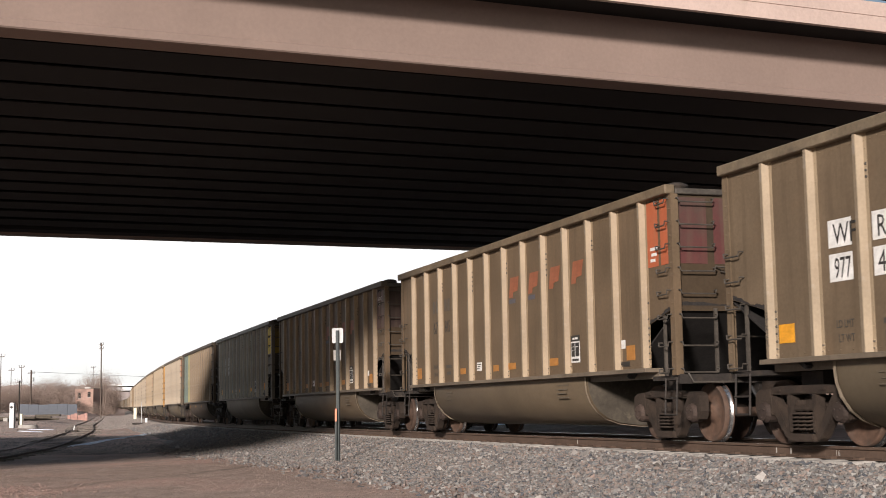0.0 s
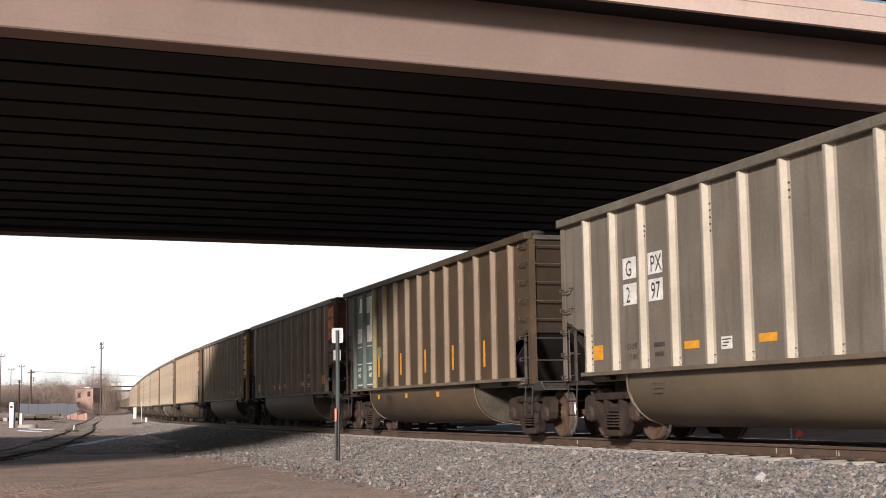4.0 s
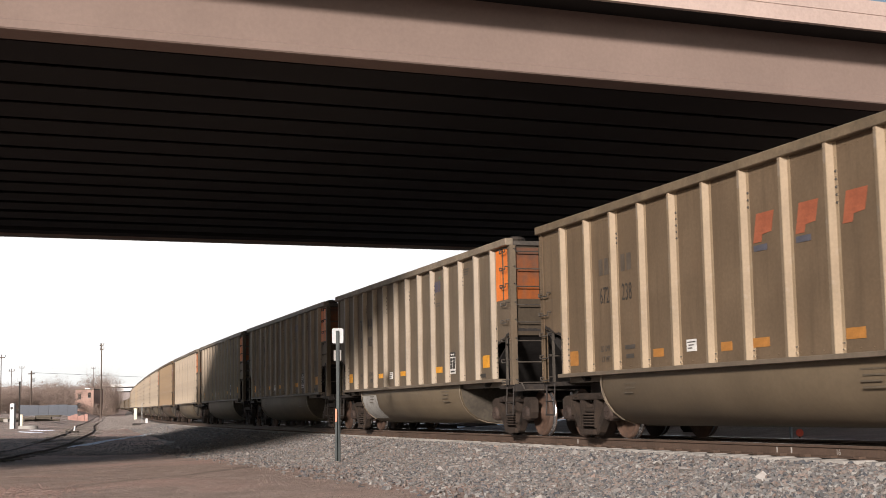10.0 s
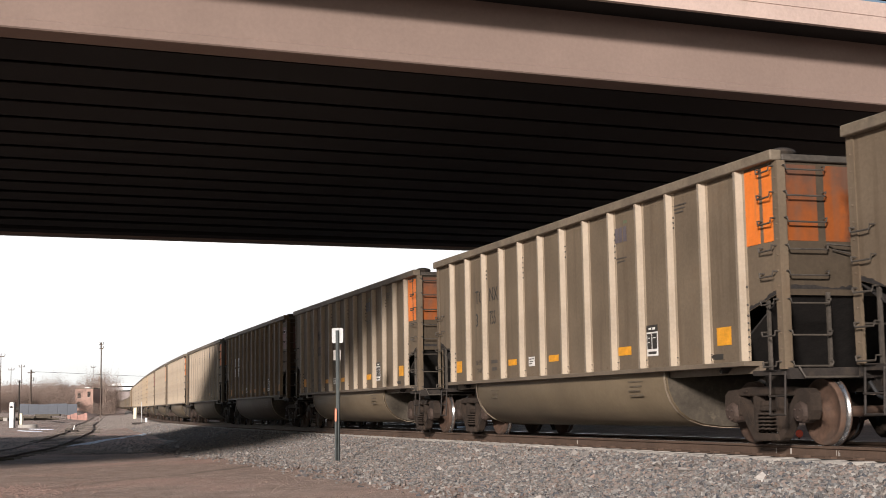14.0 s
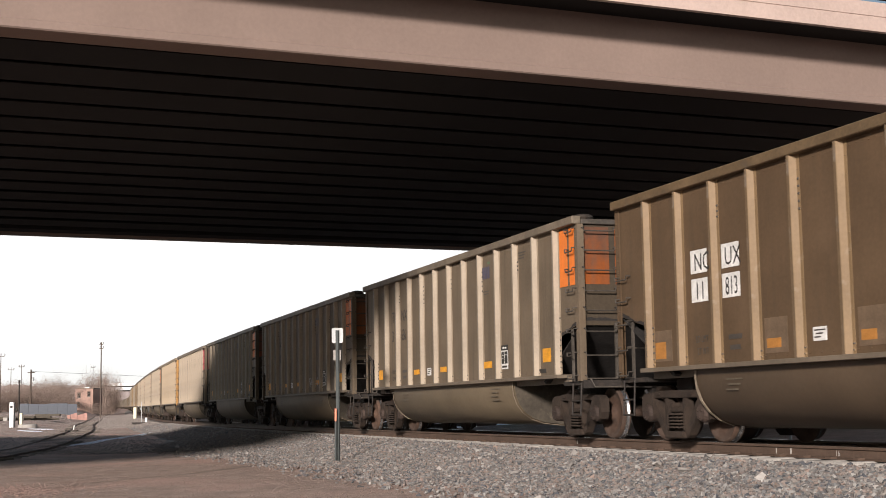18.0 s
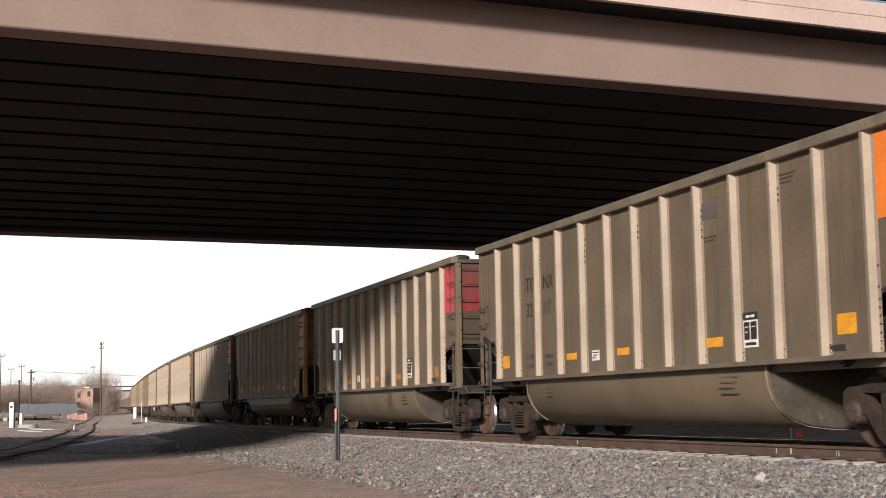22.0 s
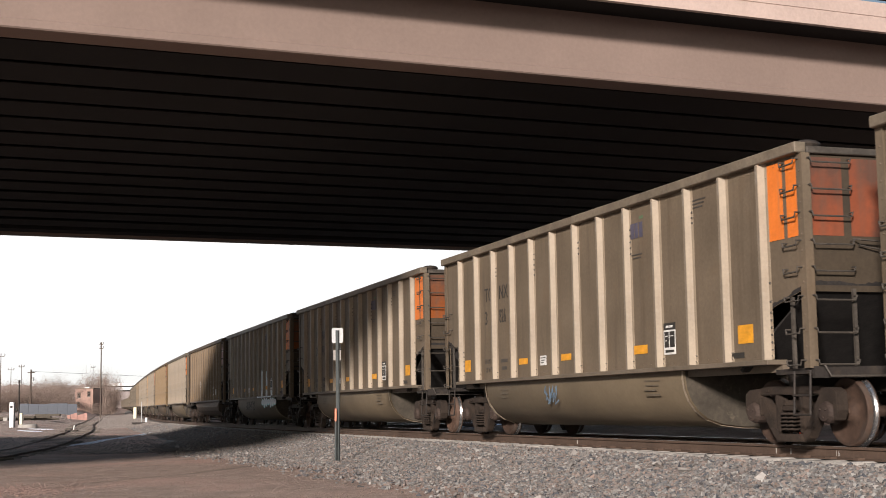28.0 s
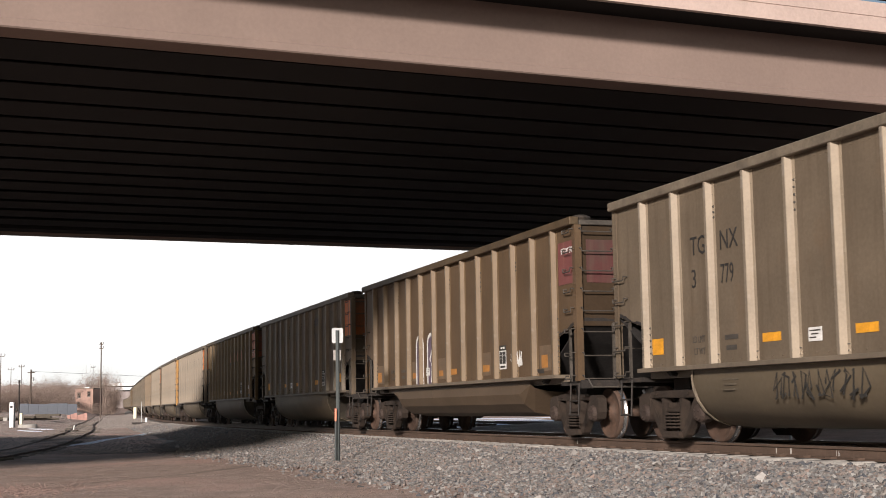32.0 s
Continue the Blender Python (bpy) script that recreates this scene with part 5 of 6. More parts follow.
def letters(car, text, a, z, h, color, y=-1.5075, squeeze=0.8):
    if text not in _glyphs:
        cu = bpy.data.curves.new("lettering", "FONT")
        cu.body, cu.size, cu.extrude, cu.resolution_u = text, 1.0, 0.002, 2
        tmp = bpy.data.objects.new("lettering", cu)
        me = bpy.data.meshes.new_from_object(tmp)
        me.name = "lettering"
        me.materials.clear()
        me.materials.append(M_MARK)
        _glyphs[text] = me
        bpy.data.objects.remove(tmp)
    ob = part("lettering", _glyphs[text], None, car, "painted letters and numbers")
    k = h / 0.69
    ob.matrix_basis = Matrix.Translation((at_a(a), y, z)) @ Matrix.Rotation(math.pi / 2, 4, "X") @ Matrix.Diagonal((k * squeeze, k, 1, 1))
    ob.color = (*color, 1)
    return ob


def print_block(name, car, a, z, bars, color, y):
    """Several small bars of one printed block as one part; bars are (a0, a1, z0, z1) from its corner."""
    key = (name, tuple(bars))
    if key not in _plates:
        b = B()
        for a0, a1, z0, z1 in bars:
            box(b, a0, a1, -0.003, 0, z0, z1)
        _plates[key] = mesh_of(name, b, M_MARK)
    ob = part(name, _plates[key], None, car, "", Matrix.Translation((at_a(a), y, z)))
    ob.color = (*color, 1)
    return ob


def stencil_box(car, a, z, w=0.38, h=0.38):
    rect("stencil_plate", car, a, a + w, z, z + h, WHITE)
    print_block("stencil_field", car, a, z, ((0.025, w * 0.44, 0.11, h - 0.025), (w * 0.52, w - 0.025, 0.11, h - 0.025), (0.05, w - 0.05, 0.03, 0.07)), INK, -1.5077)
    print_block("stencil_print", car, a, z, [(0.06, w * 0.36, h - 0.10, h - 0.088), (0.06, w * 0.30, h - 0.17, h - 0.158), (w * 0.6, w * 0.85, h - 0.10, h - 0.088)], WHITE, -1.5108)
    rect("stencil_heading", car, a, a + w, z + h + 0.004, z + h + 0.11, INK)
    print_block("stencil_title", car, a, z + h + 0.035, ((0.08, 0.17, 0, 0.035), (0.20, 0.30, 0, 0.035)), WHITE, -1.5077)


def small_bars(car, a, z, w, n, color, dz=0.055, h=0.022, y=-1.5035):
    print_block("small_print", car, a, z, [(0.03 * (k % 2), w - 0.05 * ((k * 7) % 3), -k * dz, -k * dz + h) for k in range(n)], color, y)


def tub_bars(car, a, z, w, n):
    """Faint lines of unreadable print on the tub, one bar a line."""
    for k in range(n):
        rect("print_line", car, a + 0.05 * (k % 2), a + w - 0.06 * (k % 3), z - k * 0.075, z - k * 0.075 + 0.022, (0.098, 0.078, 0.054), y=-1.4345)


def yellow_marks(car, white=True, dull=False):
    if dull:
        for a0, a1, z0, z1 in ((1.12, 1.46, 1.30, 1.56), (4.33, 4.68, 1.33, 1.46), (6.43, 6.74, 1.33, 1.46), (7.30, 7.72, 1.34, 1.47), (9.46, 9.86, 1.34, 1.48), (12.74, 13.05, 1.32, 1.56)):
            rect("reflector", car, a0, a1, z0, z1, DULL)
    else:
        rect("reflector", car, 1.12, 1.48, 1.37, 1.62, REFLECT)
        rect("reflector", car, 4.33, 4.78, 1.42, 1.54, REFLECT)
        rect("reflector", car, 6.43, 6.88, 1.42, 1.54, REFLECT)
        rect("reflector", car, 9.42, 9.90, 1.41, 1.55, REFLECT)
        rect("reflector", car, 12.70, 13.10, 1.42, 1.68, REFLECT)
    if white:
        rect("white_label", car, 5.42, 5.72, 1.37, 1.55, WHITE)
        small_bars(car, 5.45, 1.50, 0.24, 3, GREY_INK, 0.045, 0.018, -1.5077)


def patches(car, color, end=None, side=True):
    """Painted rotary end: patches between the ladder irons on the side, wide ones on the end sheet."""
    if side:
        rect("end_patch", car, 13.62, 13.98, 2.76, 3.80, color, M_PATCH, label="painted patch marking the rotary end")
        rect("end_patch", car, 14.07, 14.40, 2.76, 3.80, color, M_PATCH)
    e = end or color
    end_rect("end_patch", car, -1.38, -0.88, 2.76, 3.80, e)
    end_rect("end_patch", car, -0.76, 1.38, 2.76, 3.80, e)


def reporting(car, left, right, num_l, num_r, plates=False, color=INK, z0=2.81, high=0.28, a1=3.27):
    if plates:
        for a in (2.36, 3.26):
            for z in (z0, z0 - 0.43):
                rect("number_plate", car, a - 0.04, a + 0.44, z - 0.04, z + 0.31, WHITE)
    a1 = 3.30 if plates else a1
    for text, a, z in ((left, 2.42, z0), (right, a1, z0), (num_l, 2.42, z0 - (0.43 if plates else 0.49)), (num_r, a1, z0 - (0.43 if plates else 0.49))):
        if text:
            letters(car, text, a, z, 0.26 if plates else high, color, -1.5078 if plates else -1.5045, 0.62 if len(text) > 2 else 0.85)
        else:
            print_block("dim_number", car, a, z, ((0.0, 0.15, 0, 0.28), (0.22, 0.38, 0, 0.28)), (0.075, 0.06, 0.045), -1.5042)


def leaf_logo(car, fade):
    """Faded blue block emblem with a small green leaf above."""
    for k, w in enumerate((0.13, 0.11, 0.12)):
        rect("faded_emblem", car, 9.42 + 0.155 * k, 9.42 + 0.155 * k + w, 3.30, 3.55, tuple(x * (1 - fade) + y * fade for x, y in zip((0.045, 0.050, 0.105), TAN)))
    rect("faded_emblem", car, 9.74, 9.88, 3.60, 3.65, tuple(x * (1 - fade) + y * fade for x, y in zip((0.07, 0.15, 0.07), TAN)))
    small_bars(car, 9.44, 3.02, 0.38, 2, GREY_INK)
    small_bars(car, 11.5, 3.62, 0.42, 3, GREY_INK)


def load_limits(car, color, top="", low=""):
    letters(car, "LD LMT", 2.40, 1.50, 0.10, color, -1.5045, 0.75)
    letters(car, "LT WT", 2.44, 1.32, 0.10, color, -1.5045, 0.75)
    if top:
        letters(car, top, 3.34, 1.50, 0.115, color, -1.5045, 0.8)
        letters(car, low, 3.42, 1.32, 0.115, color, -1.5045, 0.8)
    else:
        small_bars(car, 3.34, 1.50, 0.36, 2, color, 0.15, 0.07)


def orange_letters(car, shade):
    """Four broad faded blocks, one to a panel, each with a darker foot."""
    for k in range(4):
        a = 7.42 + 1.0435 * k
        b = B()
        prism(b, [(0.0, 0.0), (0.20, 0.0), (0.23, 0.10), (0.46, 0.12), (0.54, 0.40), (0.10, 0.40)], "y", -0.004, 0)
        ob = part("faded_emblem", b, M_MARK, car, "faded orange block emblem", Matrix.Translation((at_a(a), -1.5035, 2.78)))
        ob.color = (*shade, 1)
        if k < 2:
            rect("faded_emblem", car, a, a + 0.34, 2.66, 2.745, (0.07, 0.07, 0.085))


def disc_blob(car, a, z, ra, rz, color, y=-1.504, name="spray_paint", n=18, wob=0.06, seed=0):
    rng = random.Random(seed)
    pts = [(ra * (1 + rng.uniform(-wob, wob)) * math.cos(2 * math.pi * k / n), rz * (1 + rng.uniform(-wob, wob)) * math.sin(2 * math.pi * k / n)) for k in range(n)]
    ob = part(name, prism(B(), pts, "y", -0.003, 0), M_MARK, car, "", Matrix.Translation((at_a(a), y, z)))
    ob.color = (*color, 1)
    return ob


def scrawl(car, pts, r, color, y, name="spray_line"):
    b = B()
    tube(b, [(p[0], 0, p[1]) for p in pts], r, 5)
    for v in b.verts:
        v.co.y *= 0.15
    ob = part(name, b, M_MARK, car, "unreadable sprayed scrawl", Matrix.Translation((0, y, 0)))
    ob.color = (*color, 1)
    return ob


def big_spray(car):
    ice, cyan = (0.62, 0.645, 0.64), (0.30, 0.58, 0.58)
    spots = ((8.02, 1.42, 0.14, 0.30), (8.08, 1.78, 0.11, 0.26), (8.56, 1.42, 0.17, 0.34), (8.58, 1.82, 0.15, 0.36), (8.82, 1.55, 0.14, 0.42), (8.80, 1.92, 0.12, 0.26),
             (9.52, 1.34, 0.16, 0.20), (9.78, 1.34, 0.17, 0.20), (9.66, 1.58, 0.16, 0.18), (9.58, 1.90, 0.09, 0.22), (9.84, 1.72, 0.06, 0.24), (10.60, 1.36, 0.17, 0.22), (10.84, 1.36, 0.16, 0.22), (10.72, 1.62, 0.16, 0.20))
    for k, (a, z, ra, rz) in enumerate(spots):
        disc_blob(car, a, z, ra + 0.02, rz + 0.02, cyan, -1.5005, seed=k)
        disc_blob(car, a, z, ra, rz, ice, -1.5015, seed=50 + k)
        scrawl(car, [(at_a(a) + 0.6 * ra * math.cos(j * 1.3 + k), z + 0.6 * rz * math.sin(j * 1.7)) for j in range(8)], 0.010, (0.36, 0.50, 0.50), -1.506)
    for k in range(7):
        a = 8.35 + 0.45 * k
        disc_blob(car, a, 0.93, 0.26, 0.12 + 0.05 * (k * 2 % 3), cyan, -1.4360, seed=80 + k)
        disc_blob(car, a, 0.94, 0.235, 0.10 + 0.05 * (k * 2 % 3), ice, -1.4395, seed=90 + k)
    rect("spray_paint", car, 8.1, 11.2, 1.108, 1.16, ice, y=-1.6165)


def line_spray(car, a0, z0, w, h, color, y, n, seed, r=0.016):
    rng = random.Random(seed)
    for k in range(n):
        x = at_a(a0 + w * k / n)
        pts = [(x + rng.uniform(-0.2, 1.1) * w / n, z0 + h * rng.random()) for j in range(5)]
        pts.insert(2, (x + 0.4 * w / n, z0 + h))
        scrawl(car, pts, r, color, y)


def paint(car, n, body, post, tub):
    for o in car.children_recursive:
        m = o.data.materials[0] if o.data.materials else None
        if m is M_BODY:
            o.color = (*body, 1)
        elif m is M_ENDSHEET_SHADE:
            # half the body colour, so the ends carry painted shade
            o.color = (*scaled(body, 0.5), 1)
        elif m is M_CHORD:
            o.color = (*scaled(post, {2: 0.3, 3: 0.35, 4: 0.35, 6: 0.75, 8: 0.72, 12: 0.6, 17: 0.75}.get(n, 0.52)), 1)
        elif m is M_TUB:
            o.color = (*tub, 1)
        elif m is M_POST:
            o.color = (*post, 1)


def scaled(c, k):
    return tuple(v * k for v in c)


POST_TAN, POST_BROWN, TUB_TAN = (0.272, 0.220, 0.158), (0.195, 0.136, 0.078), (0.126, 0.097, 0.062)


def build_train():
    proto, plain = build_car(), build_far_car()
    for n in range(N_CARS):
        CARS.append(proto if n == 0 else plain if n == N_NEAR else copy_thing(proto if n < N_NEAR else plain, car_pose(n, 0)))
    proto.matrix_basis, plain.matrix_basis = car_pose(0, 0), car_pose(N_NEAR, 0)
    rng = random.Random(3)
    brown = {1: 0.4, 2: 0.55, 4: 1.0, 7: 0.3, 12: 1.0, 22: 1.0, 24: 0.7, 28: 0.8, 33: 0.9, 38: 0.8}
    for n, car in enumerate(CARS):
        k = rng.uniform(0.97, 1.07)
        f = brown.get(n, 0.0)
        if n == 3:
            b, p = GREY_BODY, (0.35, 0.31, 0.245)
        else:
            b = tuple(k * (x * (1 - f) + y * f) for x, y in zip(TAN, BROWN_BODY))
            p = tuple(k * (x * (1 - f) + y * f) for x, y in zip(POST_TAN, POST_BROWN))
        if n in (0, 1, 2, 6, 7, 12, 17, 22):
            b, p = (b[0] * 1.02, b[1] * 0.97, b[2] * 0.90), (p[0] * 1.02, p[1] * 0.98, p[2] * 0.90)
        if n in (12, 22):
            b, p = scaled(b, 0.88), scaled(p, 0.9)
        if n in (24, 34, 40):
            b, p = (0.150, 0.098, 0.046), (0.235, 0.155, 0.075)
        # tail cars: dimmer light far down the line is put into their colours
        if n >= 22:
            p = scaled(p, 0.74)
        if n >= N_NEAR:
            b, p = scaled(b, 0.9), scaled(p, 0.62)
        if n == 4:
            b, p = scaled(b, 0.62), scaled(p, 0.75)
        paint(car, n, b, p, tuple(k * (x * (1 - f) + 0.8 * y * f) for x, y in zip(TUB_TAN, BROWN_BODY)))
        if f > 0.35:
            tagged(car, "rust brown weathered bathtub coal gondola with tan side posts")
    lab = {}
    # n: patch on the side, patch on the end (mostly taken darker for shade)
    ends = {1: (RUST, MAROON), 2: ((0.088, 0.044, 0.036), (0.06, 0.034, 0.028)), 3: (YELLOW, (0.46, 0.29, 0.03)), 5: (ORANGE, RUST), 6: (None, AMBER), 7: (RUST, scaled(MAROON, 0.8)), 15: (ORANGE, RUST),
            16: (CRIMSON, scaled(CRIMSON, 0.6)), 17: (None, AMBER), 19: (ORANGE, RUST), 12: None, 22: None, 4: None, 0: None, 24: (RUST, RUST), 26: (None, AMBER), 30: (RUST, MAROON)}
    word = {1: "faded red", 2: "dark red", 3: "yellow", 6: "amber", 7: "faded red", 16: "crimson", 17: "amber", 24: "faded red", 26: "amber", 30: "faded red"}
    for n, car in enumerate(CARS):
        spec = ends.get(n, (ORANGE, scaled(ORANGE, 0.55)))
        if n in (6, 17, 26):
            rect("end_patch", car, 13.56, 14.45, 2.12, 3.82, AMBER, M_PATCH, label="amber painted rotary end")
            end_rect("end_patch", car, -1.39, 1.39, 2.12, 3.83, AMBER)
            letters(car, "ROTARY END", 13.72, 3.50, 0.09, INK, -1.5085, 0.6)
            for o in car.children:
                if o.name.startswith("corner_post") and min(v.co.x for v in o.data.vertices) > 0:
                    o.color = (*AMBER, 1)
        elif spec:
            patches(car, spec[0] or AMBER, spec[1], spec[0] is not None)
        f = brown.get(n, 0.0)
        if n not in (4, 12, 22, 0):
            tone = "rust brown" if f > 0.35 else "grey" if n == 3 else "tan"
            tagged(car, "%s weathered coal gondola with a %s rotary end patch" % (tone, word.get(n, "orange")))
    for n, car in enumerate(CARS[:N_NEAR]):
        if n in (4,):
            continue
        yellow_marks(car, dull=n in (1, 2, 7, 12, 16, 22, 24))
        if n not in (0,):
            stencil_box(car, 10.47, 1.36)
        rect("placard_holder", car, 12.50, 12.85, 1.22, 1.30, INK, y=-1.5038)
        tub_bars(car, 3.1, 0.93, 0.45, 3)
        tub_bars(car, 9.6, 0.96, 0.55, 4)
    for n, l, r, a, b in ((6, "NC", "UX", "1", "315"), (8, "TG", "NX", "3", "003"), (9, "TG", "NX", "3", "258"), (13, "TG", "NX", "3", "636"), (15, "TG", "NX", "32", ""),
                          (18, "TG", "NX", "3", ""), (19, "TG", "NX", "3", "826"), (20, "TG", "NX", "30", "471"), (21, "TG", "NX", "3", "779"), (10, "TG", "NX", "3", "755"), (11, "TG", "NX", "32", "635"),
                          (14, "TG", "NX", "3", "028"), (16, "C", "FX", "4", "275"), (17, "NC", "UX", "", "283"), (5, "TG", "NX", "3", "017"), (23, "", "", "", ""), (25, "", "", "", "")):
        if n in (6, 17):
            reporting(CARS[n], l, r, a, b, color=(0.022, 0.020, 0.018), z0=2.64, high=0.24, a1=3.08)
        else:
            reporting(CARS[n], l, r, a, b, color=(0.022, 0.020, 0.018))
    reporting(CARS[2], "", "", "670", "522", color=(0.030, 0.026, 0.022))
    reporting(CARS[1], "", "", "67", "845", color=(0.030, 0.026, 0.022))
    reporting(CARS[7], "", "", "672", "238", color=(0.030, 0.026, 0.022))
    for n, car in enumerate(CARS[:24]):
        if n != 4:
            load_limits(car, GREY_INK, *{8: ("245100", "40900"), 20: ("245000", "41000")}.get(n, ()))
    for n, car in enumerate(CARS[:24]):
        if n != 4:
            ob = letters(car, "JACK LIFT HERE", 0, 0, 0.055, (0.05, 0.045, 0.04))
            ob.matrix_basis = Matrix.Translation((-6.168, -1.597, 1.34)) @ Matrix.Rotation(-math.pi / 2, 4, "Y") @ Matrix.Rotation(math.pi / 2, 4, "X") @ Matrix.Diagonal((0.066, 0.08, 1, 1))
    reporting(CARS[0], "WF", "RX", "977", "47", True, z0=2.55)
    reporting(CARS[3], "G", "PX", "2", "97", True, z0=2.70)
    reporting(CARS[12], "NC", "UX", "11", "813", True, z0=2.57)
    for n in (8, 9, 10, 11, 13, 14, 15, 16, 18, 19, 20, 21, 5, 23, 25):
        leaf_logo(CARS[n], {13: 0.25, 5: 0.2, 19: 0.3, 20: 0.3, 8: 0.3}.get(n, 0.55))
    for n, sh in ((1, (0.25, 0.085, 0.042)), (2, (0.22, 0.075, 0.042)), (7, (0.28, 0.085, 0.042)), (24, (0.3, 0.1, 0.05))):
        orange_letters(CARS[n], sh)
        if n == 2:
            letters(CARS[n], "ROTARY", 13.72, 3.50, 0.10, WHITE, -1.5082, 0.7)
            letters(CARS[n], "END", 13.72, 3.36, 0.10, WHITE, -1.5082, 0.7)
        else:
            small_bars(CARS[n], 13.72, 3.02, 0.26, 3, WHITE, 0.09, 0.05, -1.5080)
        rect("white_label", CARS[n], 12.55, 12.70, 1.52, 1.66, WHITE)
    for n in (12, 22):
        car = CARS[n]
        tagged(car, "rust brown coal gondola with a maroon rotary end panel")
        rect("end_patch", car, 13.66, 14.45, 2.80, 3.58, MAROON, M_PATCH, label="maroon panel with white words")
        letters(car, "ROTARY END", 13.80, 3.36, 0.11, WHITE, -1.5080, 0.55)
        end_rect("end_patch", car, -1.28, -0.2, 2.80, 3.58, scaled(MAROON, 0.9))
        for a in (1.10, 4.28, 6.38, 9.38, 12.65):
            rect("primer_patch", car, a, a + 0.56, 1.26, 1.74, scaled(BROWN_BODY, 1.25), y=-1.5020)
    # the car with the green end panels and a broad white emblem of two bars and a bow
    car = CARS[4]
    tagged(car, "rust brown coal gondola with green panels and a white block emblem")
    green = (0.085, 0.125, 0.105)
    rect("green_panel", car, 1.10, 1.98, 1.20, 3.80, green, M_PATCH, label="faded green painted panel")
    rect("green_panel", car, 2.14, 3.02, 1.20, 3.80, green, M_PATCH)
    white = (0.66, 0.66, 0.63)
    for o in ([(0.0, 0.0), (0.62, 0.0), (0.62, 0.40), (0.08, 0.40)], [(0.22, 0.86), (0.62, 0.86), (0.62, 1.25), (0.34, 1.25)], [(0.62, 0.0), (0.84, 0.0), (0.84, 0.14), (0.62, 0.40)]):
        ob = part("emblem", prism(B(), o, "y", -0.004, 0), M_MARK, car, "white block emblem", Matrix.Translation((at_a(1.14), -1.5080, 2.45)))
        ob.color = (*white, 1)
    near = [o for o in car.children if o.name.startswith("side_post") and max(v.co.y for v in o.data.vertices) < 0]
    for o in near[:2]:
        o.color = (0.075, 0.10, 0.08, 1)
    near[2].color = (0.18, 0.16, 0.07, 1)
    b = prism(B(), [(0.0, 0.0), (0.55, 0.0), (0.74, 0.14), (0.78, 0.36), (0.66, 0.58), (0.76, 0.78), (0.74, 1.06), (0.56, 1.25), (0.0, 1.25), (0.0, 0.80), (0.34, 0.80), (0.34, 0.46), (0.0, 0.46)], "y", -0.004, 0)
    ob = part("emblem", b, M_MARK, car, "white block emblem", Matrix.Translation((at_a(2.16), -1.5080, 2.45)))
    ob.color = (*white, 1)
    for z in (2.32, 1.84, 1.26):
        for a in (1.12, 2.16):
            rect("white_stripe", car, a, a + 0.84, z, z + 0.03, white, y=-1.5080)
    letters(car, "LD LMT", 1.16, 1.66, 0.11, white, -1.5082, 0.6)
    letters(car, "LT WT", 1.16, 1.48, 0.11, white, -1.5082, 0.6)
    letters(car, "242500", 2.3, 1.66, 0.12, white, -1.5082, 0.6)
    letters(car, "43500", 2.36, 1.48, 0.12, white, -1.5082, 0.6)
    rect("primer_patch", car, 3.14, 3.60, 1.95, 2.25, (0.16, 0.16, 0.08))
    for a in (3.3, 5.4, 7.5, 9.6, 11.7):
        rect("reflector", car, a, a + 0.12, 1.45, 2.0, REFLECT)
    for a in (3.0, 5.6, 8.2):
        rect("reflector", car, a, a + 0.2, 0.86, 0.98, REFLECT, y=-1.4370)
    # cars with flat-plated tubs
    flat = mesh_of("tub", angular_tub(), M_TUB)
    for n in (17, 22):
        for o in list(CARS[n].children):
            kind = o.name.split(".")[0]
            if kind == "tub":
                o.data = flat
                o["label"] = "shallow riveted belly tub of flat plates"
            elif kind in ("tub_end", "tub_rim", "print_line"):
                bpy.data.objects.remove(o)
    # sprayed paint
    big_spray(CARS[21])
    line_spray(CARS[21], 4.45, 0.60, 2.1, 0.40, INK, -1.4330, 11, 4, 0.020)
    for a in (4.95, 5.85):
        # two tall rounded outlines, sprayed white round a dark purple field
        arch = [(0.30 * math.cos(math.pi * k / 10), 0.22 * math.sin(math.pi * k / 10)) for k in range(11)]
        ob = part("spray_paint", prism(B(), [(0.24, -0.95)] + [(0.8 * x, 0.8 * z) for x, z in arch] + [(-0.24, -0.95)], "y", -0.003, 0), M_MARK, CARS[22], "dark purple sprayed field", Matrix.Translation((at_a(a), -1.5036, 2.12)))
        ob.color = (0.10, 0.07, 0.10, 1)
        outline = [(at_a(a) + 0.28, 1.18)] + [(at_a(a) + 0.93 * x, 2.12 + z) for x, z in arch] + [(at_a(a) - 0.28, 1.18)]
        scrawl(CARS[22], outline, 0.045, WHITE, -1.508)
        scrawl(CARS[22], [(at_a(a) - 0.02, 1.2), (at_a(a) + 0.05, 1.6), (at_a(a) - 0.10, 1.75), (at_a(a) + 0.08, 2.0)], 0.035, WHITE, -1.508)
    line_spray(CARS[22], 11.15, 1.38, 0.62, 0.30, WHITE, -1.510, 6, 9, 0.03)
    b = B()
    ring = [(-y * 1.004, 1.12 - (1.12 - z) * 1.006) for y, z in TUB[1:6]]
    grid = [[b.verts.new((at_a(2.30 + 1.5 * k / 12 + 0.06 * math.sin(3 * j + k)), y, z)) for j, (y, z) in enumerate(ring)] for k in range(13)]
    for p, q in zip(grid, grid[1:]):
        for j in range(len(ring) - 1):
            b.faces.new((p[j], q[j], q[j + 1], p[j + 1]))
    ob = part("primer_patch", b, M_MARK, CARS[8], "grey primer patch on the tub", smooth=True)
    ob.color = (0.30, 0.29, 0.265, 1)
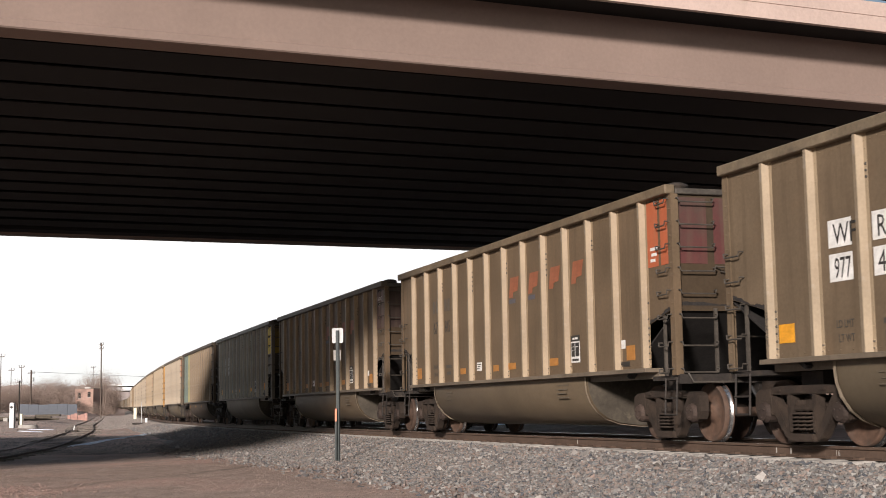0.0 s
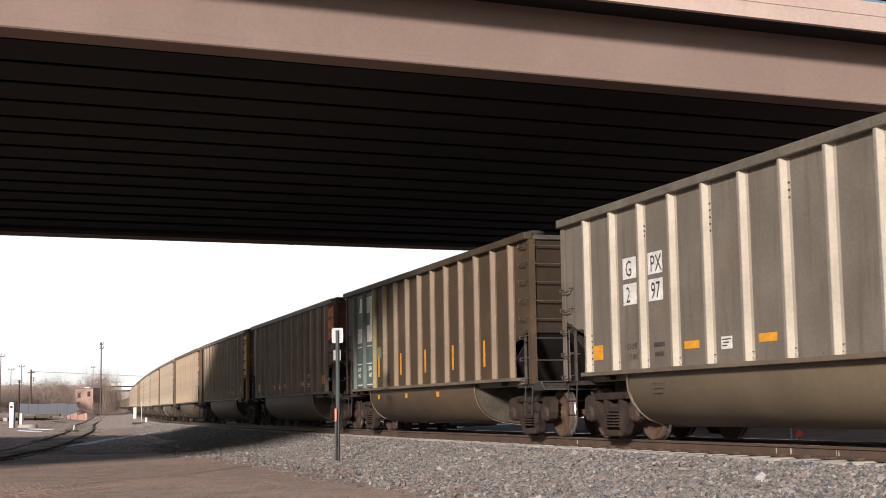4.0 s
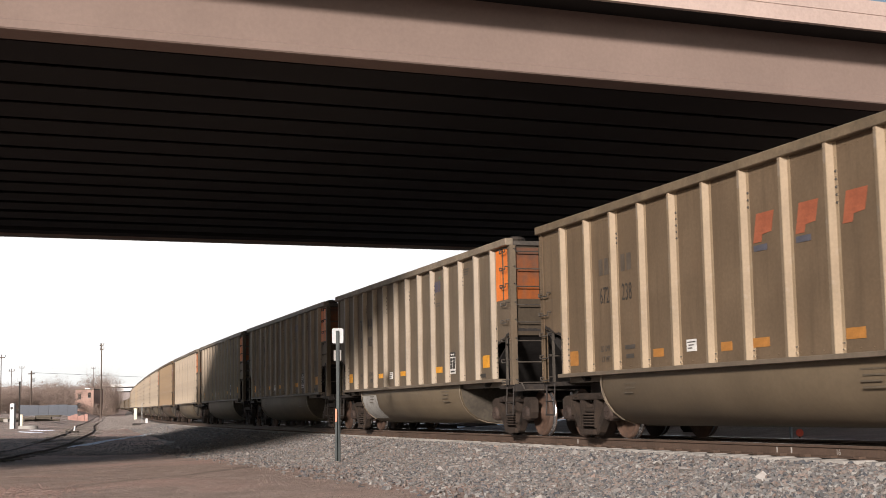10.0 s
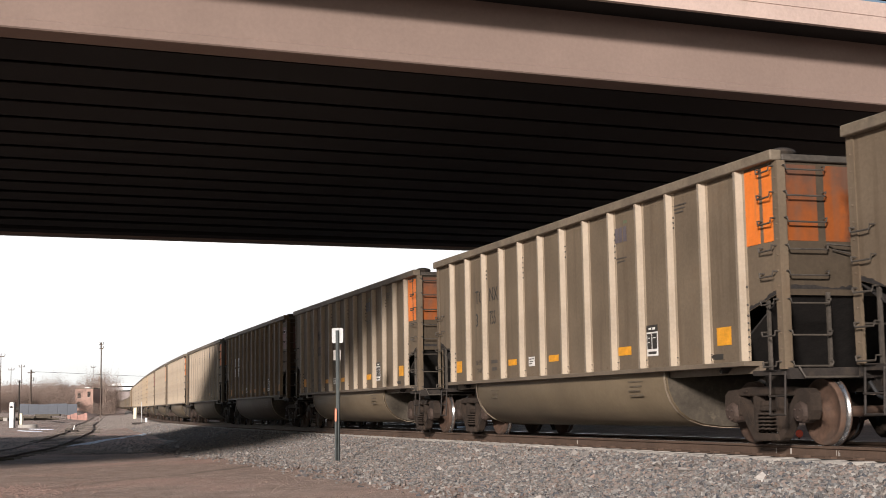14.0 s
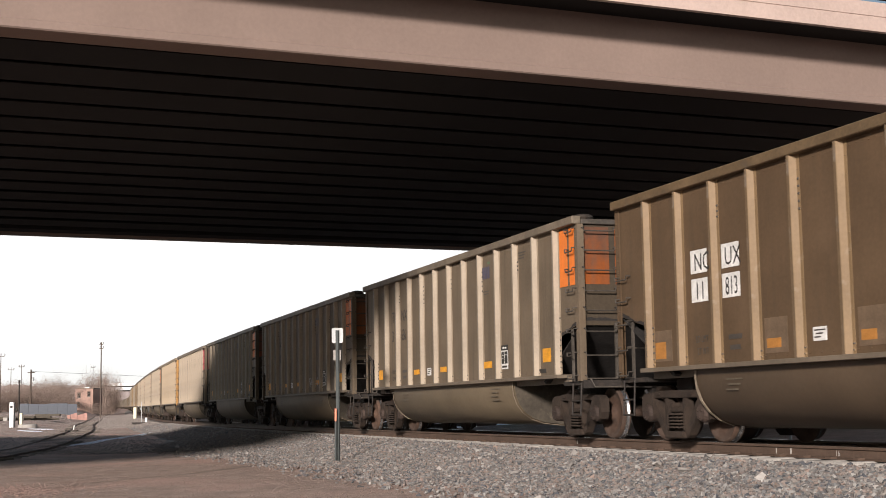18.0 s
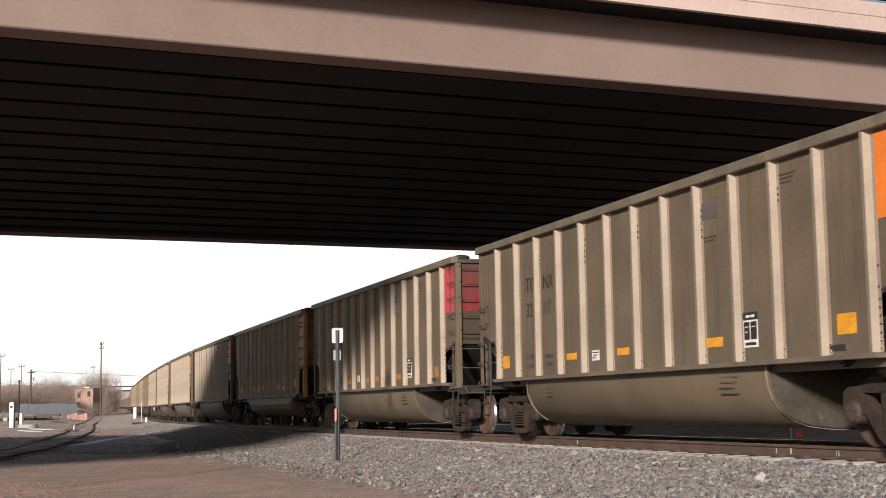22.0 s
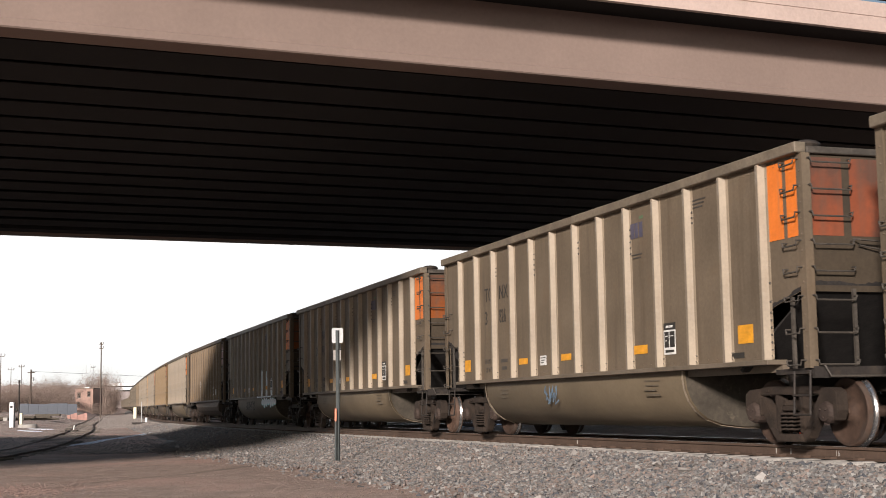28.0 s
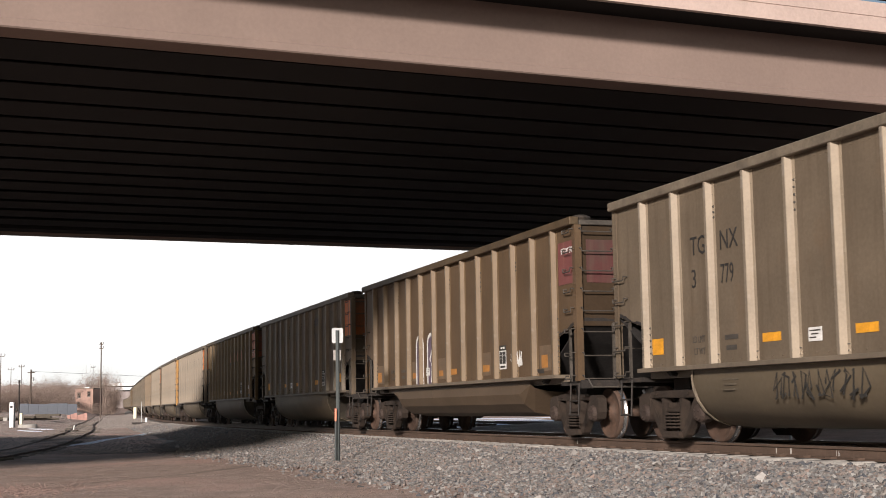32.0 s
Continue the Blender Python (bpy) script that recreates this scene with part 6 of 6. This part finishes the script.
    line_spray(CARS[14], 8.4, 1.35, 1.4, 0.30, (0.35, 0.36, 0.36), -1.510, 7, 15, 0.016)
    line_spray(CARS[19], 5.4, 0.62, 0.7, 0.36, (0.11, 0.16, 0.21), -1.4300, 4, 21, 0.02)


build_train()


# chalk marks on the web of the near rail
CHALK, CHALK_N = ((0.82, 0.03), (7.77, 0.02), (8.14, 0.03)), 9.2


def rail_chalk():
    for s, w in CHALK:
        x, y = on_line(s, -0.755 - 0.0128)
        part("chalk_mark", box(B(), -w / 2, w / 2, -0.003, 0.003, -0.13, -0.05), M_CTIE, MAIN, at=Matrix.Translation((x, y, 0)) @ Matrix.Rotation(heading(s), 4, "Z"))
    cu = bpy.data.curves.new("chalk_mark", "FONT")
    cu.body, cu.size, cu.extrude = "16", 0.11, 0.001
    tmp = bpy.data.objects.new("chalk_mark", cu)
    me = bpy.data.meshes.new_from_object(tmp)
    me.materials.clear()
    me.materials.append(M_CTIE)
    bpy.data.objects.remove(tmp)
    x, y = on_line(CHALK_N, -0.755 - 0.0135)
    part("chalk_number", me, None, MAIN, at=Matrix.Translation((x, y, -0.13)) @ Matrix.Rotation(heading(CHALK_N), 4, "Z") @ Matrix.Rotation(math.pi / 2, 4, "X"))


rail_chalk()


def motions():
    for n, car in enumerate(CARS):
        walk(car, [(t, car_pose(n, t)) for t in range(33)])
    # wheels roll without slip; all cars run at one speed, so the sets at one place on a truck share their turning
    shared = {}
    for car in CARS:
        for truck in car.children:
            if not truck.name.startswith("truck"):
                continue
            for ws in truck.children:
                if not ws.name.startswith("wheelset"):
                    continue
                x = round(ws.location.x, 2)
                if x not in shared:
                    walk(ws, [(k / 30, Matrix.Translation((x, 0, 0.457)) @ Matrix.Rotation(travelled(k / 30) / 0.457, 4, "Y")) for k in range(0, 961)])
                    shared[x] = ws
                else:
                    first = shared[x].animation_data
                    ws.rotation_mode = "QUATERNION"
                    ws.animation_data_create()
                    ws.animation_data.action = first.action
                    ws.animation_data.action_slot = first.action_slot


motions()
